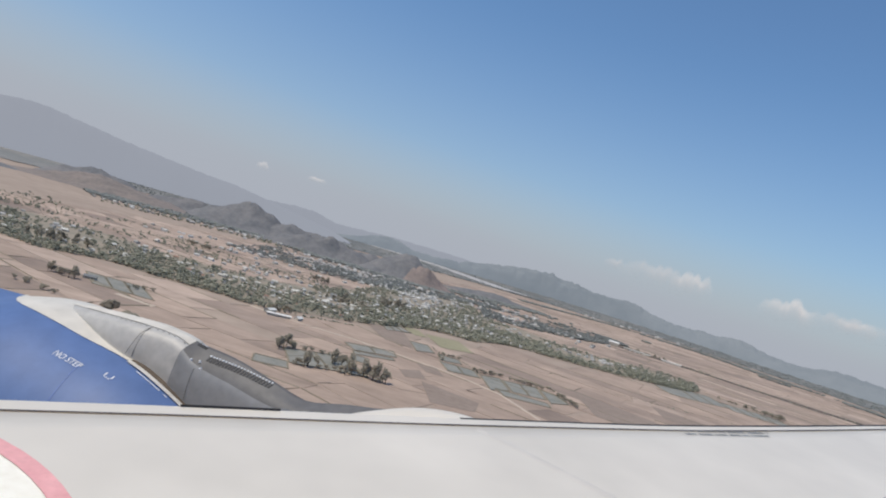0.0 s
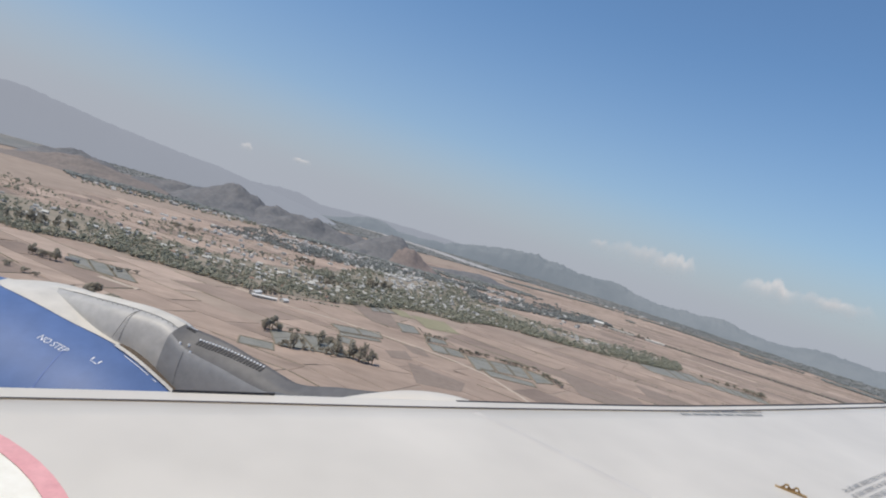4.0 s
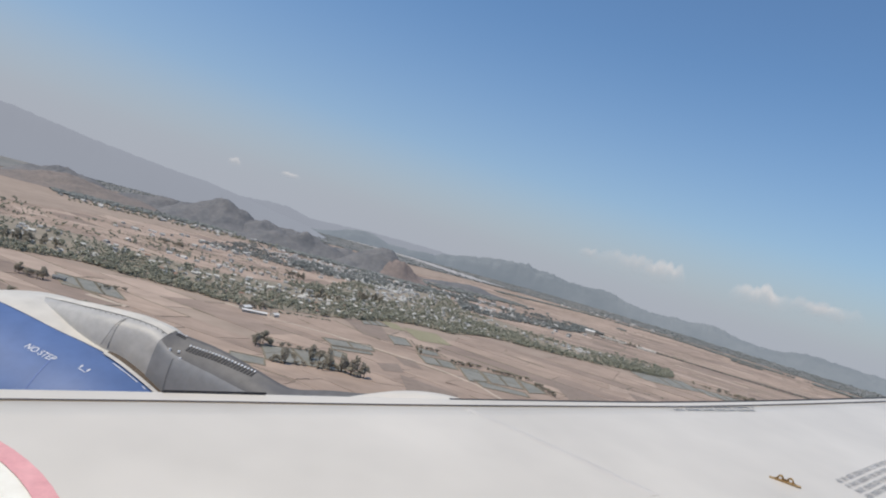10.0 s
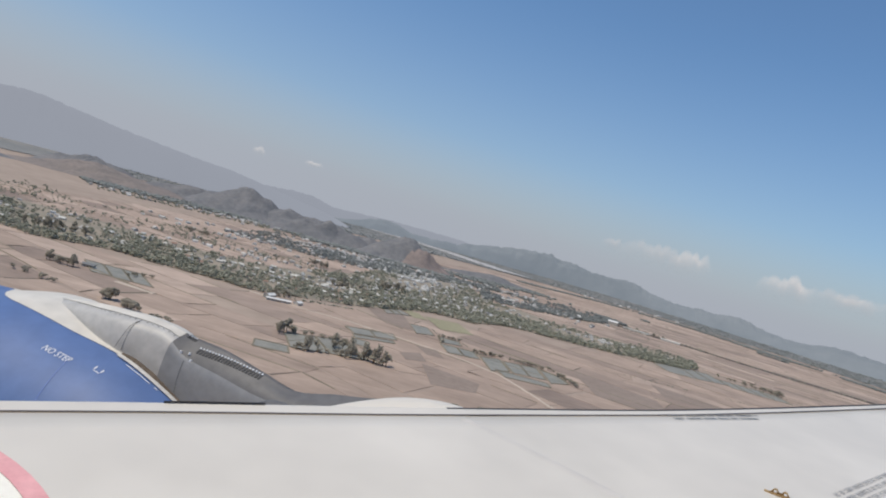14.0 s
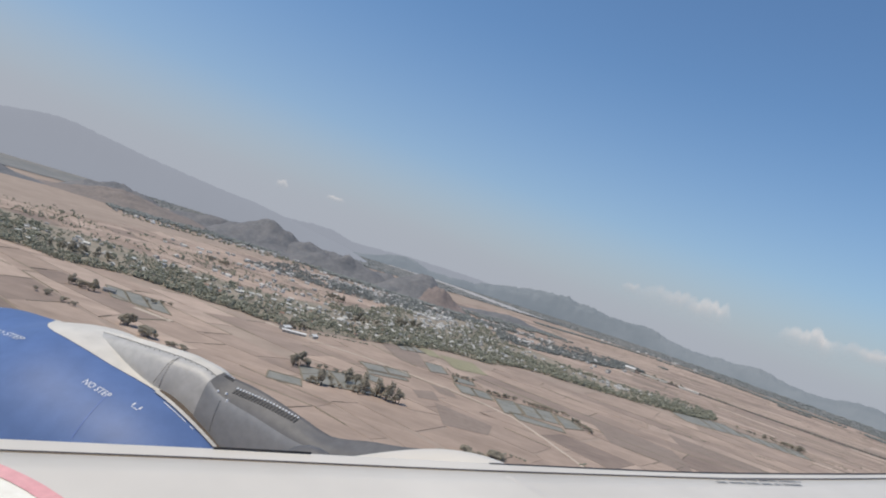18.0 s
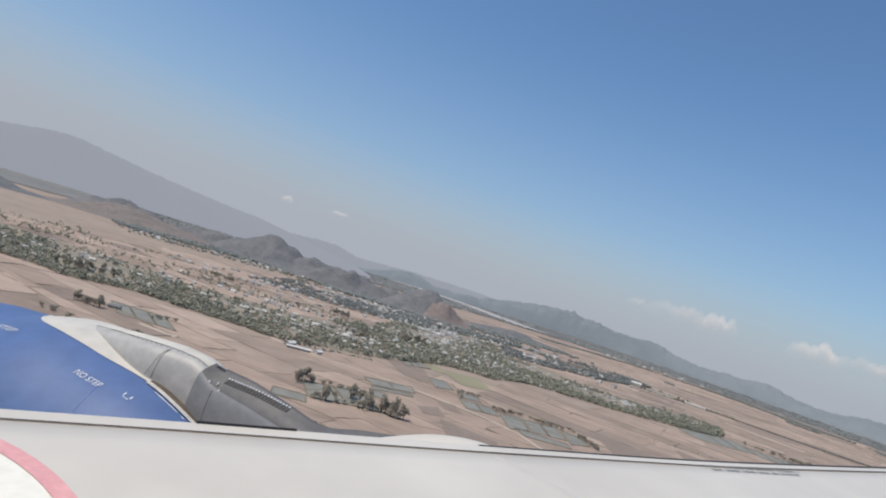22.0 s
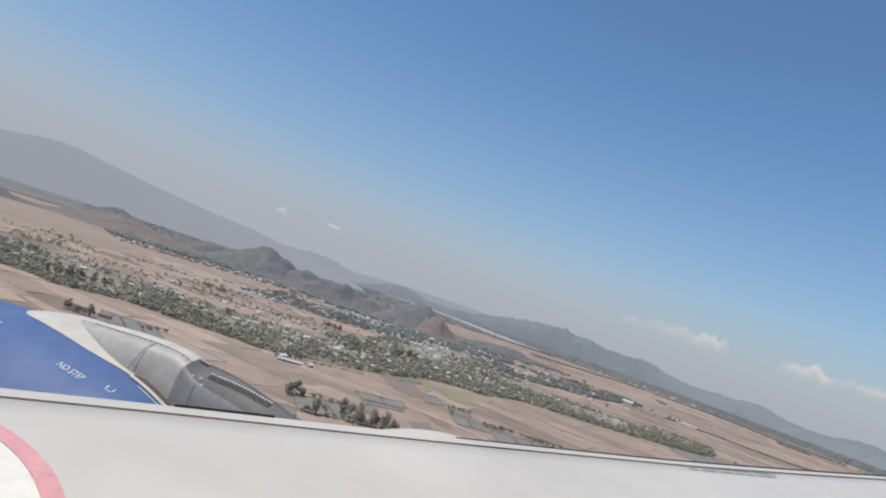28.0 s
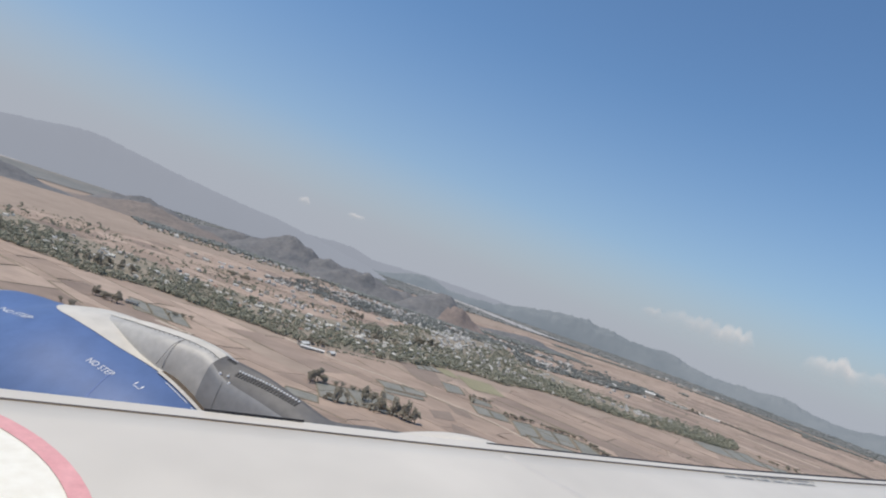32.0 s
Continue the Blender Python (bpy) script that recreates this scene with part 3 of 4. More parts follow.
rings = [0, 150, 300, 450, 600, 800, 1000, 1250, 1500, 1800, 2200, 2600] + [3000 + 160 * k for k in range(32)]
ground = tagged(put("ground", sheet(lambda r, a: Vector((EAST + r * math.cos(a), NORTH + r * math.sin(a), -0.3 if r < 2600 else -0.9)), rings, steps(0, 2 * math.pi, 144)[:-1], True), M_GROUND),
                "dry brown farmland plain with stubble fields", "ground", kind="structure")

GRAIN = math.atan2(-410, 754)      # lie of the fields, along the railway
CG, SG = math.cos(GRAIN), math.sin(GRAIN)
BELT_NEAR = ((-1400, 1000), (-800, 1000), (-740, 985), (-666, 1040), (-573, 1030), (-508, 1036), (-443, 1027), (-375, 1088), (-327, 1126), (-262, 1207), (-208, 1300), (-143, 1345), (-97, 1345), (-34, 1440), (29, 1462), (153, 1475), (287, 1520), (463, 1640), (520, 1900), (800, 4000))
BELT_FAR = ((-1400, 1350), (-858, 1340), (-688, 1330), (-540, 1350), (-420, 1550), (-300, 2150), (-100, 2400), (-30, 2000), (76, 1920), (151, 1786), (228, 1761), (314, 1800), (407, 1840), (490, 1800), (560, 1560), (800, 1560))
WOOD2_NEAR = ((-40, 1990), (76, 2010), (169, 2090), (269, 2170), (385, 2300), (495, 2513))
WOOD2_FAR = ((-40, 2475), (89, 2560), (203, 2600), (355, 2780), (476, 2760), (548, 2700))

def near_line(x):
    return along(BELT_NEAR, x)


def far_line(x):
    return along(BELT_FAR, x)


rng = random.Random(3)
near_plots, far_plots = [], []
q = 260.0
while q < 5200:
    depth = rng.uniform(28, 62) * (1 + q / 3000)
    p = -1900 + rng.uniform(0, 80)
    while p < 3900:
        width = rng.uniform(45, 150) * (1 + q / 3500)
        x, y = p * CG - q * SG, p * SG + q * CG
        if y > 300 and not (near_line(x) + 10 < y + 20 < far_line(x)) and math.hypot(x, y) < 5600 and rng.random() < 0.985:
            g = 1.2
            cs = [(p + g, q + g), (p + width - g, q + g), (p + width - g, q + depth - g), (p + g, q + depth - g)]
            cs = [(a + wave(a, b, 0.012, 3) * 22 + wave(a, b, 0.003, 1) * 80 + rng.uniform(-3, 3), b + wave(a, b, 0.01, 9) * 20 + wave(a, b, 0.003, 7) * 70 + rng.uniform(-2, 2)) for a, b in cs]
            quad = [(a * CG - b * SG, a * SG + b * CG) for a, b in cs]
            (near_plots if math.hypot(x, y) < 900 and -350 < x < 650 else far_plots).append(quad)
        p += width
    q += depth


def slab(quads, seed=0):
    v, f = [], []
    for k, qd in enumerate(quads):
        n = len(v)
        h = 0.02 * ((seed + k) % 9)
        v += [(x, y, h) for x, y in qd] + [(x, y, -0.3) for x, y in qd]
        f += [(n, n + 1, n + 2, n + 3)] + [(n + (i + 1) % 4, n + i, n + 4 + i, n + 4 + (i + 1) % 4) for i in range(4)]
    return v, f


far_plots += near_plots[290:]
for k, qd in enumerate(near_plots[:290]):
    raw("field_plot", *slab([qd], k), M_PLOT, ground)
tagged(raw("field_plots", *slab(far_plots), M_PLOT_FAR, ground), kind="stuff")


def ribbon(name, pts, width, height, material, label, category, wobble=0.0):
    """A road or bank along a line."""
    line = []
    for (x0, y0), (x1, y1) in zip(pts, pts[1:]):
        n = max(2, int(math.hypot(x1 - x0, y1 - y0) / 25))
        line += [(x0 + (x1 - x0) * i / n, y0 + (y1 - y0) * i / n) for i in range(n)]
    line.append(pts[-1])
    line = [(x + wobble * wave(x, y, 0.02, 5), y + wobble * wave(x, y, 0.02, 8)) for x, y in line]
    bm = bmesh.new()
    prev = None
    for i, (x, y) in enumerate(line):
        x0, y0 = line[max(0, i - 1)]
        x1, y1 = line[min(len(line) - 1, i + 1)]
        d = math.hypot(x1 - x0, y1 - y0) or 1
        nx, ny = -(y1 - y0) / d, (x1 - x0) / d
        row = [bm.verts.new((x + nx * o, y + ny * o, z)) for o, z in ((-width * 0.7, -0.3), (-width / 2, height), (width / 2, height), (width * 0.7, -0.3))]
        if prev:
            for j in range(3):
                bm.faces.new((prev[j], prev[j + 1], row[j + 1], row[j]))
        prev = row
    return tagged(put(name, bm, material), label, category, kind="structure")


ribbon("road", ((-443, 1018), (-360, 985), (-290, 985), (-202, 960), (-158, 943), (-131, 931), (-86, 893), (-55, 833), (-22, 745), (10, 640), (40, 560)), 3.6, 0.45, M_PATH, "pale dirt track across the stubble fields", "track", 3)
ribbon("road", ((-22, 751), (-114, 661), (-169, 618), (-280, 560)), 3.4, 0.45, M_PATH, "pale dirt track to a farmstead", "track", 3)
ribbon("road", ((-546, 828), (-494, 818)), 7.0, 0.45, M_PATH, "pale bare strip beside a flooded field", "track", 2)
ribbon("road", ((-22, 745), (60, 800), (150, 830)), 2.4, 0.45, M_PATH, "narrow pale footpath between plots", "track", 8)
ribbon("railway", ((478, 2419), (669, 2332), (834, 2225), (960, 2150), (1161, 2060), (1427, 1965), (2400, 1600)), 16, 4.0, M_RAIL, "dark railway bank across the plain", "railway")
ribbon("railway", ((250, 2520), (478, 2419)), 12, 2.4, M_RAIL, "dark railway bank beside the station", "railway")
def far_line_of(table):
    """Places on the far plain from bearings and distances."""
    return [(EAST + d * math.sin(radians(a)), NORTH + d * math.cos(radians(a))) for a, d in table]


ribbon("river", far_line_of(((-40, 5200), (-32, 5600), (-25, 6200), (-20, 7000), (-14, 7300), (-8, 7300), (-1.5, 6700), (2, 5900), (4.9, 5250), (7, 4950))), 210, 6.0, M_SAND, "pale far river beyond the hills", "river", 60)
ribbon("road", ((-420, 1500), (-200, 1480), (-60, 1620), (40, 1760)), 5, 0.4, M_PATH, "village street", "road", 30)

# bunds and ditches between plots
bm_v, bm_f = [], []
near_set = set(map(tuple, near_plots))
for qd in near_plots + far_plots:
    for i in range(4):
        if rng.random() < (0.2 if tuple(qd) in near_set else 0.3):
            (x0, y0), (x1, y1) = qd[i], qd[(i + 1) % 4]
            d = math.hypot(x1 - x0, y1 - y0)
            k = rng.uniform(0.4, 1)
            x1, y1 = x0 + (x1 - x0) * k, y0 + (y1 - y0) * k
            w = rng.uniform(0.25, 0.9) * (1 + (math.hypot(x0, y0) / 1400) ** 2)
            nx, ny = -(y1 - y0) / d * w, (x1 - x0) / d * w
            n = len(bm_v)
            bm_v += [(x0 - nx, y0 - ny, 0), (x1 - nx, y1 - ny, 0), (x1, y1, 0.7), (x0, y0, 0.7), (x1 + nx, y1 + ny, 0), (x0 + nx, y0 + ny, 0)]
            bm_f += [(n, n + 1, n + 2, n + 3), (n + 3, n + 2, n + 4, n + 5)]
tagged(raw("bunds", bm_v, bm_f, M_BUND, ground), "dark grass banks between the plots", kind="stuff")


def pond(corners, n):
    """Fish ponds in a row of cells with grass banks."""
    (ax, ay), (bx, by), (cx, cy), (dx, dy) = corners
    for i in range(n):
        s0, s1 = i / n + 0.006, (i + 1) / n - 0.006
        pts = []
        for s, t in ((s0, 0), (s1, 0), (s1, 1), (s0, 1)):
            pts.append((ax + (bx - ax) * s + t * (dx - ax + (cx - bx - dx + ax) * s), ay + (by - ay) * s + t * (dy - ay + (cy - by - dy + ay) * s)))
        bm = bmesh.new()
        bm.faces.new([bm.verts.new((x, y, 0.3)) for x, y in pts])
        tagged(put("pond", bm, M_WATER), "shallow grey fish pond between grass banks", "pond", "fish ponds", "structure")
        pts.append(pts[0])
        ribbon("bank", pts, 1.6, 0.9, M_BUND, "dark grass bank round a fish pond", "bank")


pond(((-340, 800), (-279, 846), (-240, 775), (-319, 738)), 2)
pond(((-354, 733), (-321, 740), (-313, 711), (-347, 702)), 1)
pond(((-293, 941), (-229, 977), (-222, 940), (-275, 906)), 2)
pond(((-276, 900), (-226, 926), (-222, 912), (-271, 881)), 1)
pond(((-273, 876), (-252, 875), (-248, 839), (-267, 841)), 1)
pond(((-274, 1236), (-242, 1257), (-217, 1214), (-257, 1166)), 3)
pond(((-214, 1117), (-185, 1126), (-173, 1065), (-200, 1041)), 1)
pond(((-168, 1068), (-135, 1067), (-131, 1036), (-163, 1020)), 1)
pond(((-164, 1008), (-114, 1012), (-107, 967), (-153, 953)), 2)
pond(((-106, 990), (-76, 1011), (-69, 937), (-97, 907)), 1)
pond(((-73, 1002), (-21, 1021), (-18, 946), (-65, 934)), 2)
pond(((-17, 1013), (6, 1002), (16, 961), (-14, 932)), 1)
pond(((-90, 925), (-20, 925), (-18, 902), (-80, 890)), 1)
pond(((-628, 909), (-556, 914), (-510, 848), (-584, 845)), 3)
pond(((321, 1435), (386, 1441), (399, 1600), (318, 1525)), 1)
pond(((386, 1441), (470, 1480), (472, 1600), (399, 1600)), 2)
pond(((466, 1453), (552, 1441), (563, 1540), (470, 1545)), 3)
pond(((552, 1441), (590, 1440), (600, 1529), (563, 1540)), 1)
pond(((640, 1260), (700, 1270), (705, 1330), (650, 1325)), 1)
def field(corners, height, material, label):
    bm = bmesh.new()
    bm.faces.new([bm.verts.new((x, y, height)) for x, y in corners])
    tagged(put("field", bm, material), label, "field", kind="structure")


field(((-194, 1256), (-131, 1286), (-106, 1184), (-164, 1146)), 0.3, M_GREEN, "yellow-green field beside the village")
field(((-238, 1276), (-206, 1275), (-187, 1213), (-211, 1201)), 0.3, M_GREEN, "small green paddy beside the village")
field(((-303, 1205), (-228, 1190), (-203, 1060), (-248, 1056)), 0.26, M_TILLED, "dark ploughed field below the village")
field(((-185, 836), (-117, 808), (-124, 757), (-172, 742)), 0.26, M_TILLED, "dark ploughed field beside the track")
field(((-196, 941), (-168, 949), (-157, 898), (-181, 899)), 0.26, M_TILLED, "grey-brown fallow plot with low banks")
field(((-214, 868), (-189, 898), (-179, 851), (-204, 833)), 0.26, M_TILLED, "grey-brown fallow plot with low banks")
field(((45, 1109), (158, 1022), (148, 892), (47, 934)), 0.26, M_TILLED, "wide dark ploughed field on the plain")
field(((200, 1180), (330, 1120), (318, 1050), (190, 1080)), 0.26, M_TILLED, "dark ploughed strip on the plain")
field(((330, 980), (470, 930), (455, 880), (318, 920)), 0.26, M_TILLED, "dark ploughed strip on the plain")

for cx, cy, n, wx, wy in ((-1119, 863, 3, 110, 80), (-1088, 1000, 3, 120, 70), (-1171, 980, 2, 80, 70)):
    pond(((cx - wx / 2, cy - wy / 2), (cx + wx / 2, cy - wy / 2 - 6), (cx + wx / 2 - 4, cy + wy / 2 - 6), (cx - wx / 2 - 4, cy + wy / 2)), n)
lawn = bmesh.new()
lawn.faces.new([lawn.verts.new((x, y, 0.3)) for x, y in ((-958, 690), (-922, 625), (-892, 650), (-941, 720))])
tagged(put("grass_field", lawn, M_GREEN), "mown green grass field beside a lane", "field", kind="structure")
ribbon("road", ((-904, 700), (-879, 640), (-850, 560)), 4.0, 0.45, M_PATH, "pale lane beside the grass field", "track", 3)
ribbon("road", ((-1150, 630), (-1110, 710), (-1072, 785)), 3.0, 0.45, M_PATH, "pale straight bank between flooded fields", "track", 2)
ribbon("road", ((671, 532), (660, 545), (690, 620), (803, 766), (900, 830)), 3.0, 0.45, M_PATH, "pale looping dirt track on the plain", "track", 3)

# yards, gardens and lanes between the village trees
xs = steps(-1350, 560, 60)
yards = sheet(lambda x, s: Vector((x, near_line(x) + 6 + 14 * wave(x, 0, 0.02) + (max(far_line(x), near_line(x) + 4) - near_line(x)) * s + 30 * s * wave(x, 5, 0.01), 0.3)), xs, steps(0, 1, 12))
tagged(put("village_ground", yards, M_YARD), "grey-brown yards and gardens of the village", "ground", kind="structure")


# ---- trees ----
PHI = (1 + 5 ** 0.5) / 2
ICO_V = np.array([(-1, PHI, 0), (1, PHI, 0), (-1, -PHI, 0), (1, -PHI, 0), (0, -1, PHI), (0, 1, PHI), (0, -1, -PHI), (0, 1, -PHI), (PHI, 0, -1), (PHI, 0, 1), (-PHI, 0, -1), (-PHI, 0, 1)]) / math.hypot(1, PHI)
ICO_F = np.array([(0, 11, 5), (0, 5, 1), (0, 1, 7), (0, 7, 10), (0, 10, 11), (1, 5, 9), (5, 11, 4), (11, 10, 2), (10, 7, 6), (7, 1, 8), (3, 9, 4), (3, 4, 2), (3, 2, 6), (3, 6, 8), (3, 8, 9), (4, 9, 5), (2, 4, 11), (6, 2, 10), (8, 6, 7), (9, 8, 1)])
npr = np.random.default_rng(11)


def clumps(centres, radii, squash=0.8):
    """Uneven leaf clumps: one rough lump at each centre."""
    c, r = np.asarray(centres, float), np.asarray(radii, float)
    n = len(c)
    jit = npr.uniform(0.65, 1.3, (n, 12, 1))
    v = ICO_V[None] * jit * r[:, None, None] * np.array([1, 1, squash]) + c[:, None]
    f = ICO_F[None] + (np.arange(n) * 12)[:, None, None]
    return v.reshape(-1, 3).tolist(), f.reshape(-1, 3).tolist()


def hedge(a, b, n, size, label, spread=2.0):
    c, r = [], []
    for _ in range(n):
        s = rng.random()
        c.append((a[0] + (b[0] - a[0]) * s + rng.uniform(-spread, spread), a[1] + (b[1] - a[1]) * s + rng.uniform(-spread, spread), size * rng.uniform(0.2, 0.7)))
        r.append(size * rng.uniform(0.4, 0.8))
    tagged(raw("hedge", *clumps(c, r, 0.8), M_LEAF_BELT), label, "hedge", kind="stuff")


def crown_points(height, spread, tall, n):
    """Clump centres through a ragged crown."""
    lobes = [(npr.uniform(-0.5, 0.5) * spread, npr.uniform(-0.5, 0.5) * spread, height * npr.uniform(0.34, 0.86)) for _ in range(5 if not tall else 4)]
    pts, rad = [], []
    for i in range(n):
        lx, ly, lz = lobes[i % len(lobes)]
        d = npr.normal(0, 1, 3)
        d /= np.linalg.norm(d)
        k = npr.uniform(0.35, 1.0)
        pts.append((lx + d[0] * k * spread * 0.42, ly + d[1] * k * spread * 0.42, min(height, lz + d[2] * k * height * (0.26 if tall else 0.17))))
        rad.append(npr.uniform(0.05, 0.105) * spread + 0.15)
    return pts, rad


def make_tree(height, spread, tall):
    """Trunk with limbs, and a crown of leaf clumps."""
    root = empty("tree")
    bm = bmesh.new()
    h = height * 0.55
    bmesh.ops.create_cone(bm, segments=7, radius1=0.035 * height, radius2=0.014 * height, depth=h, matrix=pose(0, 0, h / 2))
    for i in range(5):
        a = i * 2.4
        d = Vector((math.cos(a), math.sin(a), 1.1)).normalized()
        base = Vector((0, 0, h * (0.55 + 0.09 * i)))
        m = Matrix.Translation(base + d * height * 0.11) @ d.to_track_quat("Z", "Y").to_matrix().to_4x4()
        bmesh.ops.create_cone(bm, segments=5, radius1=0.013 * height, radius2=0.005 * height, depth=height * 0.24, matrix=m)
    part("trunk", bm, M_BARK, root)
    pts, rad = crown_points(height, spread, tall, 150)
    raw("crown", *clumps(pts, rad), M_LEAF, root)
    return root


TREES = [make_tree(15, 8, True), make_tree(12, 10, False), make_tree(9, 7, False), make_tree(18, 8, True), make_tree(7, 6, False)]
TREE_LABELS = ("tall slender dark green tree on the plain", "broad dark green tree beside fields", "small round green tree by a bank", "tall dense dark tree in a grove", "low bushy green tree on a bank")
for t, lab in zip(TREES, TREE_LABELS):
    tagged(t, lab, "tree", "field trees")
used = set()


def plant(k, x, y, s=1.0):
    m = pose(x, y, -0.1, 0, 0, rng.uniform(0, 360)) @ Matrix.Scale(s, 4)
    if k in used:
        ob = copy_thing(TREES[k], m)
        ob.scale = (s, s, s * rng.uniform(0.85, 1.15))
    else:
        used.add(k)
        TREES[k].matrix_basis = m


def row_of(n, a, b, kinds, smin=0.7, smax=1.2, spread=6.0):
    for i in range(n):
        t = (i + rng.uniform(0.1, 0.9)) / n
        plant(rng.choice(kinds), a[0] + (b[0] - a[0]) * t + rng.uniform(-spread, spread), a[1] + (b[1] - a[1]) * t + rng.uniform(-spread, spread), rng.uniform(smin, smax))


row_of(6, (-345, 786), (-336, 815), (0, 3, 1), 0.7, 1.0, 5)      # the grove round the flooded plot
row_of(14, (-318, 734), (-245, 770), (1, 2, 0, 3), 0.6, 0.95, 7)
row_of(8, (-284, 790), (-258, 782), (0, 3, 1), 0.75, 1.05, 6)
row_of(9, (-250, 775), (-220, 764), (0, 1, 3, 3), 0.8, 1.1, 5)
row_of(7, (-335, 806), (-285, 836), (4, 2), 0.5, 0.8, 3)
row_of(10, (-166, 1074), (-132, 1072), (4, 4, 2), 0.45, 0.75, 2)
row_of(12, (-114, 1010), (-71, 1030), (4, 2, 2), 0.5, 0.85, 4)
row_of(18, (-62, 1024), (5, 1030), (4, 2, 2), 0.55, 0.9, 3)
row_of(12, (4, 1008), (28, 952), (4, 2), 0.5, 0.85, 3)
row_of(6, (-168, 1062), (-158, 1018), (4, 4), 0.45, 0.7, 2)
row_of(6, (-420, 1034), (-394, 1052), (0, 1, 2), 0.6, 0.85, 4)
row_of(9, (-152, 650), (-138, 662), (1, 2), 0.5, 0.7, 5)         # the farmstead
row_of(8, (-130, 668), (-116, 682), (1, 2, 4), 0.45, 0.7, 5)
row_of(4, (-170, 640), (-160, 634), (4, 2), 0.4, 0.6, 3)
row_of(5, (-510, 728), (-500, 734), (1, 2), 0.8, 1.1, 3)
row_of(6, (-480, 708), (-460, 712), (1, 2, 2), 0.7, 1.0, 4)
row_of(7, (-452, 704), (-425, 700), (4, 2), 0.5, 0.8, 3)
row_of(9, (-640, 850), (-600, 838), (0, 1, 2), 0.7, 1.1, 7)
row_of(5, (-560, 880), (-540, 905), (2, 4), 0.5, 0.8, 4)
row_of(6, (-625, 760), (-560, 735), (2, 4), 0.6, 0.9, 5)
row_of(14, (500, 1600), (600, 1540), (4, 2, 1), 0.6, 1.0, 6)
row_of(7, (590, 1535), (615, 1535), (1, 1, 2), 0.8, 1.2, 6)
row_of(6, (640, 1330), (705, 1335), (4, 2), 0.6, 0.9, 4)
row_of(12, (510, 2430), (640, 2370), (2, 1), 0.8, 1.2, 6)
row_of(9, (470, 2350), (600, 2300), (2, 4), 0.7, 1.1, 5)
row_of(10, (660, 2350), (760, 2290), (2, 4), 0.8, 1.2, 6)
row_of(12, (-487, 1615), (-434, 1626), (0, 0, 3), 0.7, 1.0, 6)
row_of(10, (-400, 1330), (-300, 1360), (0, 1, 3), 0.8, 1.2, 12)
row_of(8, (-300, 1500), (-260, 1560), (0, 0, 3), 0.9, 1.3, 8)
row_of(10, (-780, 1630), (-730, 1640), (1, 2), 0.7, 1.1, 12)

row_of(16, (-1010, 1040), (-960, 1080), (0, 1, 3), 0.8, 1.2, 18)
row_of(16, (-800, 1060), (-750, 1110), (0, 1, 3), 0.8, 1.2, 18)
row_of(22, (-890, 730), (-800, 780), (0, 1, 2, 3), 0.7, 1.1, 22)
row_of(14, (-1010, 755), (-940, 790), (0, 1, 2), 0.7, 1.0, 14)
row_of(8, (455, 552), (475, 566), (1, 2), 0.7, 1.0, 6)
row_of(12, (925, 890), (965, 905), (0, 1, 3), 0.7, 1.1, 10)
row_of(8, (160, 640), (185, 650), (1, 2), 0.6, 0.9, 8)
for a, b in zip(((640, 2345), (834, 2220), (960, 2145), (1161, 2055)), ((834, 2220), (960, 2145), (1161, 2055), (1500, 1940))):
    hedge(a, b, 120, 4.0, "dark scrub along the railway", 7)
for a, b in (((-128, 690), (-104, 706)), ((-104, 706), (-90, 702)), ((-176, 650), (-160, 640)), ((-132, 676), (-122, 660)), ((-122, 684), (-112, 670)), ((-30, 752), (-18, 770))):
    hedge(a, b, 16, 1.4, "low scrub bank round the farm plots", 0.8)
for a, b in (((-166, 1016), (-112, 1016)), ((-153, 950), (-106, 964)), ((-97, 904), (-66, 936)), ((-75, 1008), (-66, 934)), ((-17, 1018), (-14, 930)), ((8, 1004), (18, 960)), ((-131, 1068), (-104, 990)), ((-178, 1128), (-166, 1068)), ((-206, 1208), (-104, 1182)), ((-296, 944), (-227, 980)), ((-318, 735), (-240, 772))):
    hedge(a, b, 26, 1.0, "dark grass and reeds along a pond bank", 1.2)
hedge((60, 700), (200, 650), 50, 1.3, "low scrub along a field bank")
hedge((120, 1190), (420, 1260), 70, 1.6, "low scrub along a field bank")
for i in range(16):
    x, y = -900 + 31 * i + rng.uniform(-30, 30), 1380 + rng.uniform(0, 420)
    w = rng.uniform(50, 130)
    hedge((x, y), (x + w * CG, y + w * SG), int(w / 2.5), 1.7, "dark scrub bank between terraced plots", 1.5)
hedge((-420, 1030), (-300, 1110), 40, 2.4, "scrub at the village edge")
hedge((600, 1520), (900, 1400), 60, 1.8, "low scrub along a field bank")
hedge((640, 1150), (900, 1260), 50, 1.6, "low scrub along a field bank")

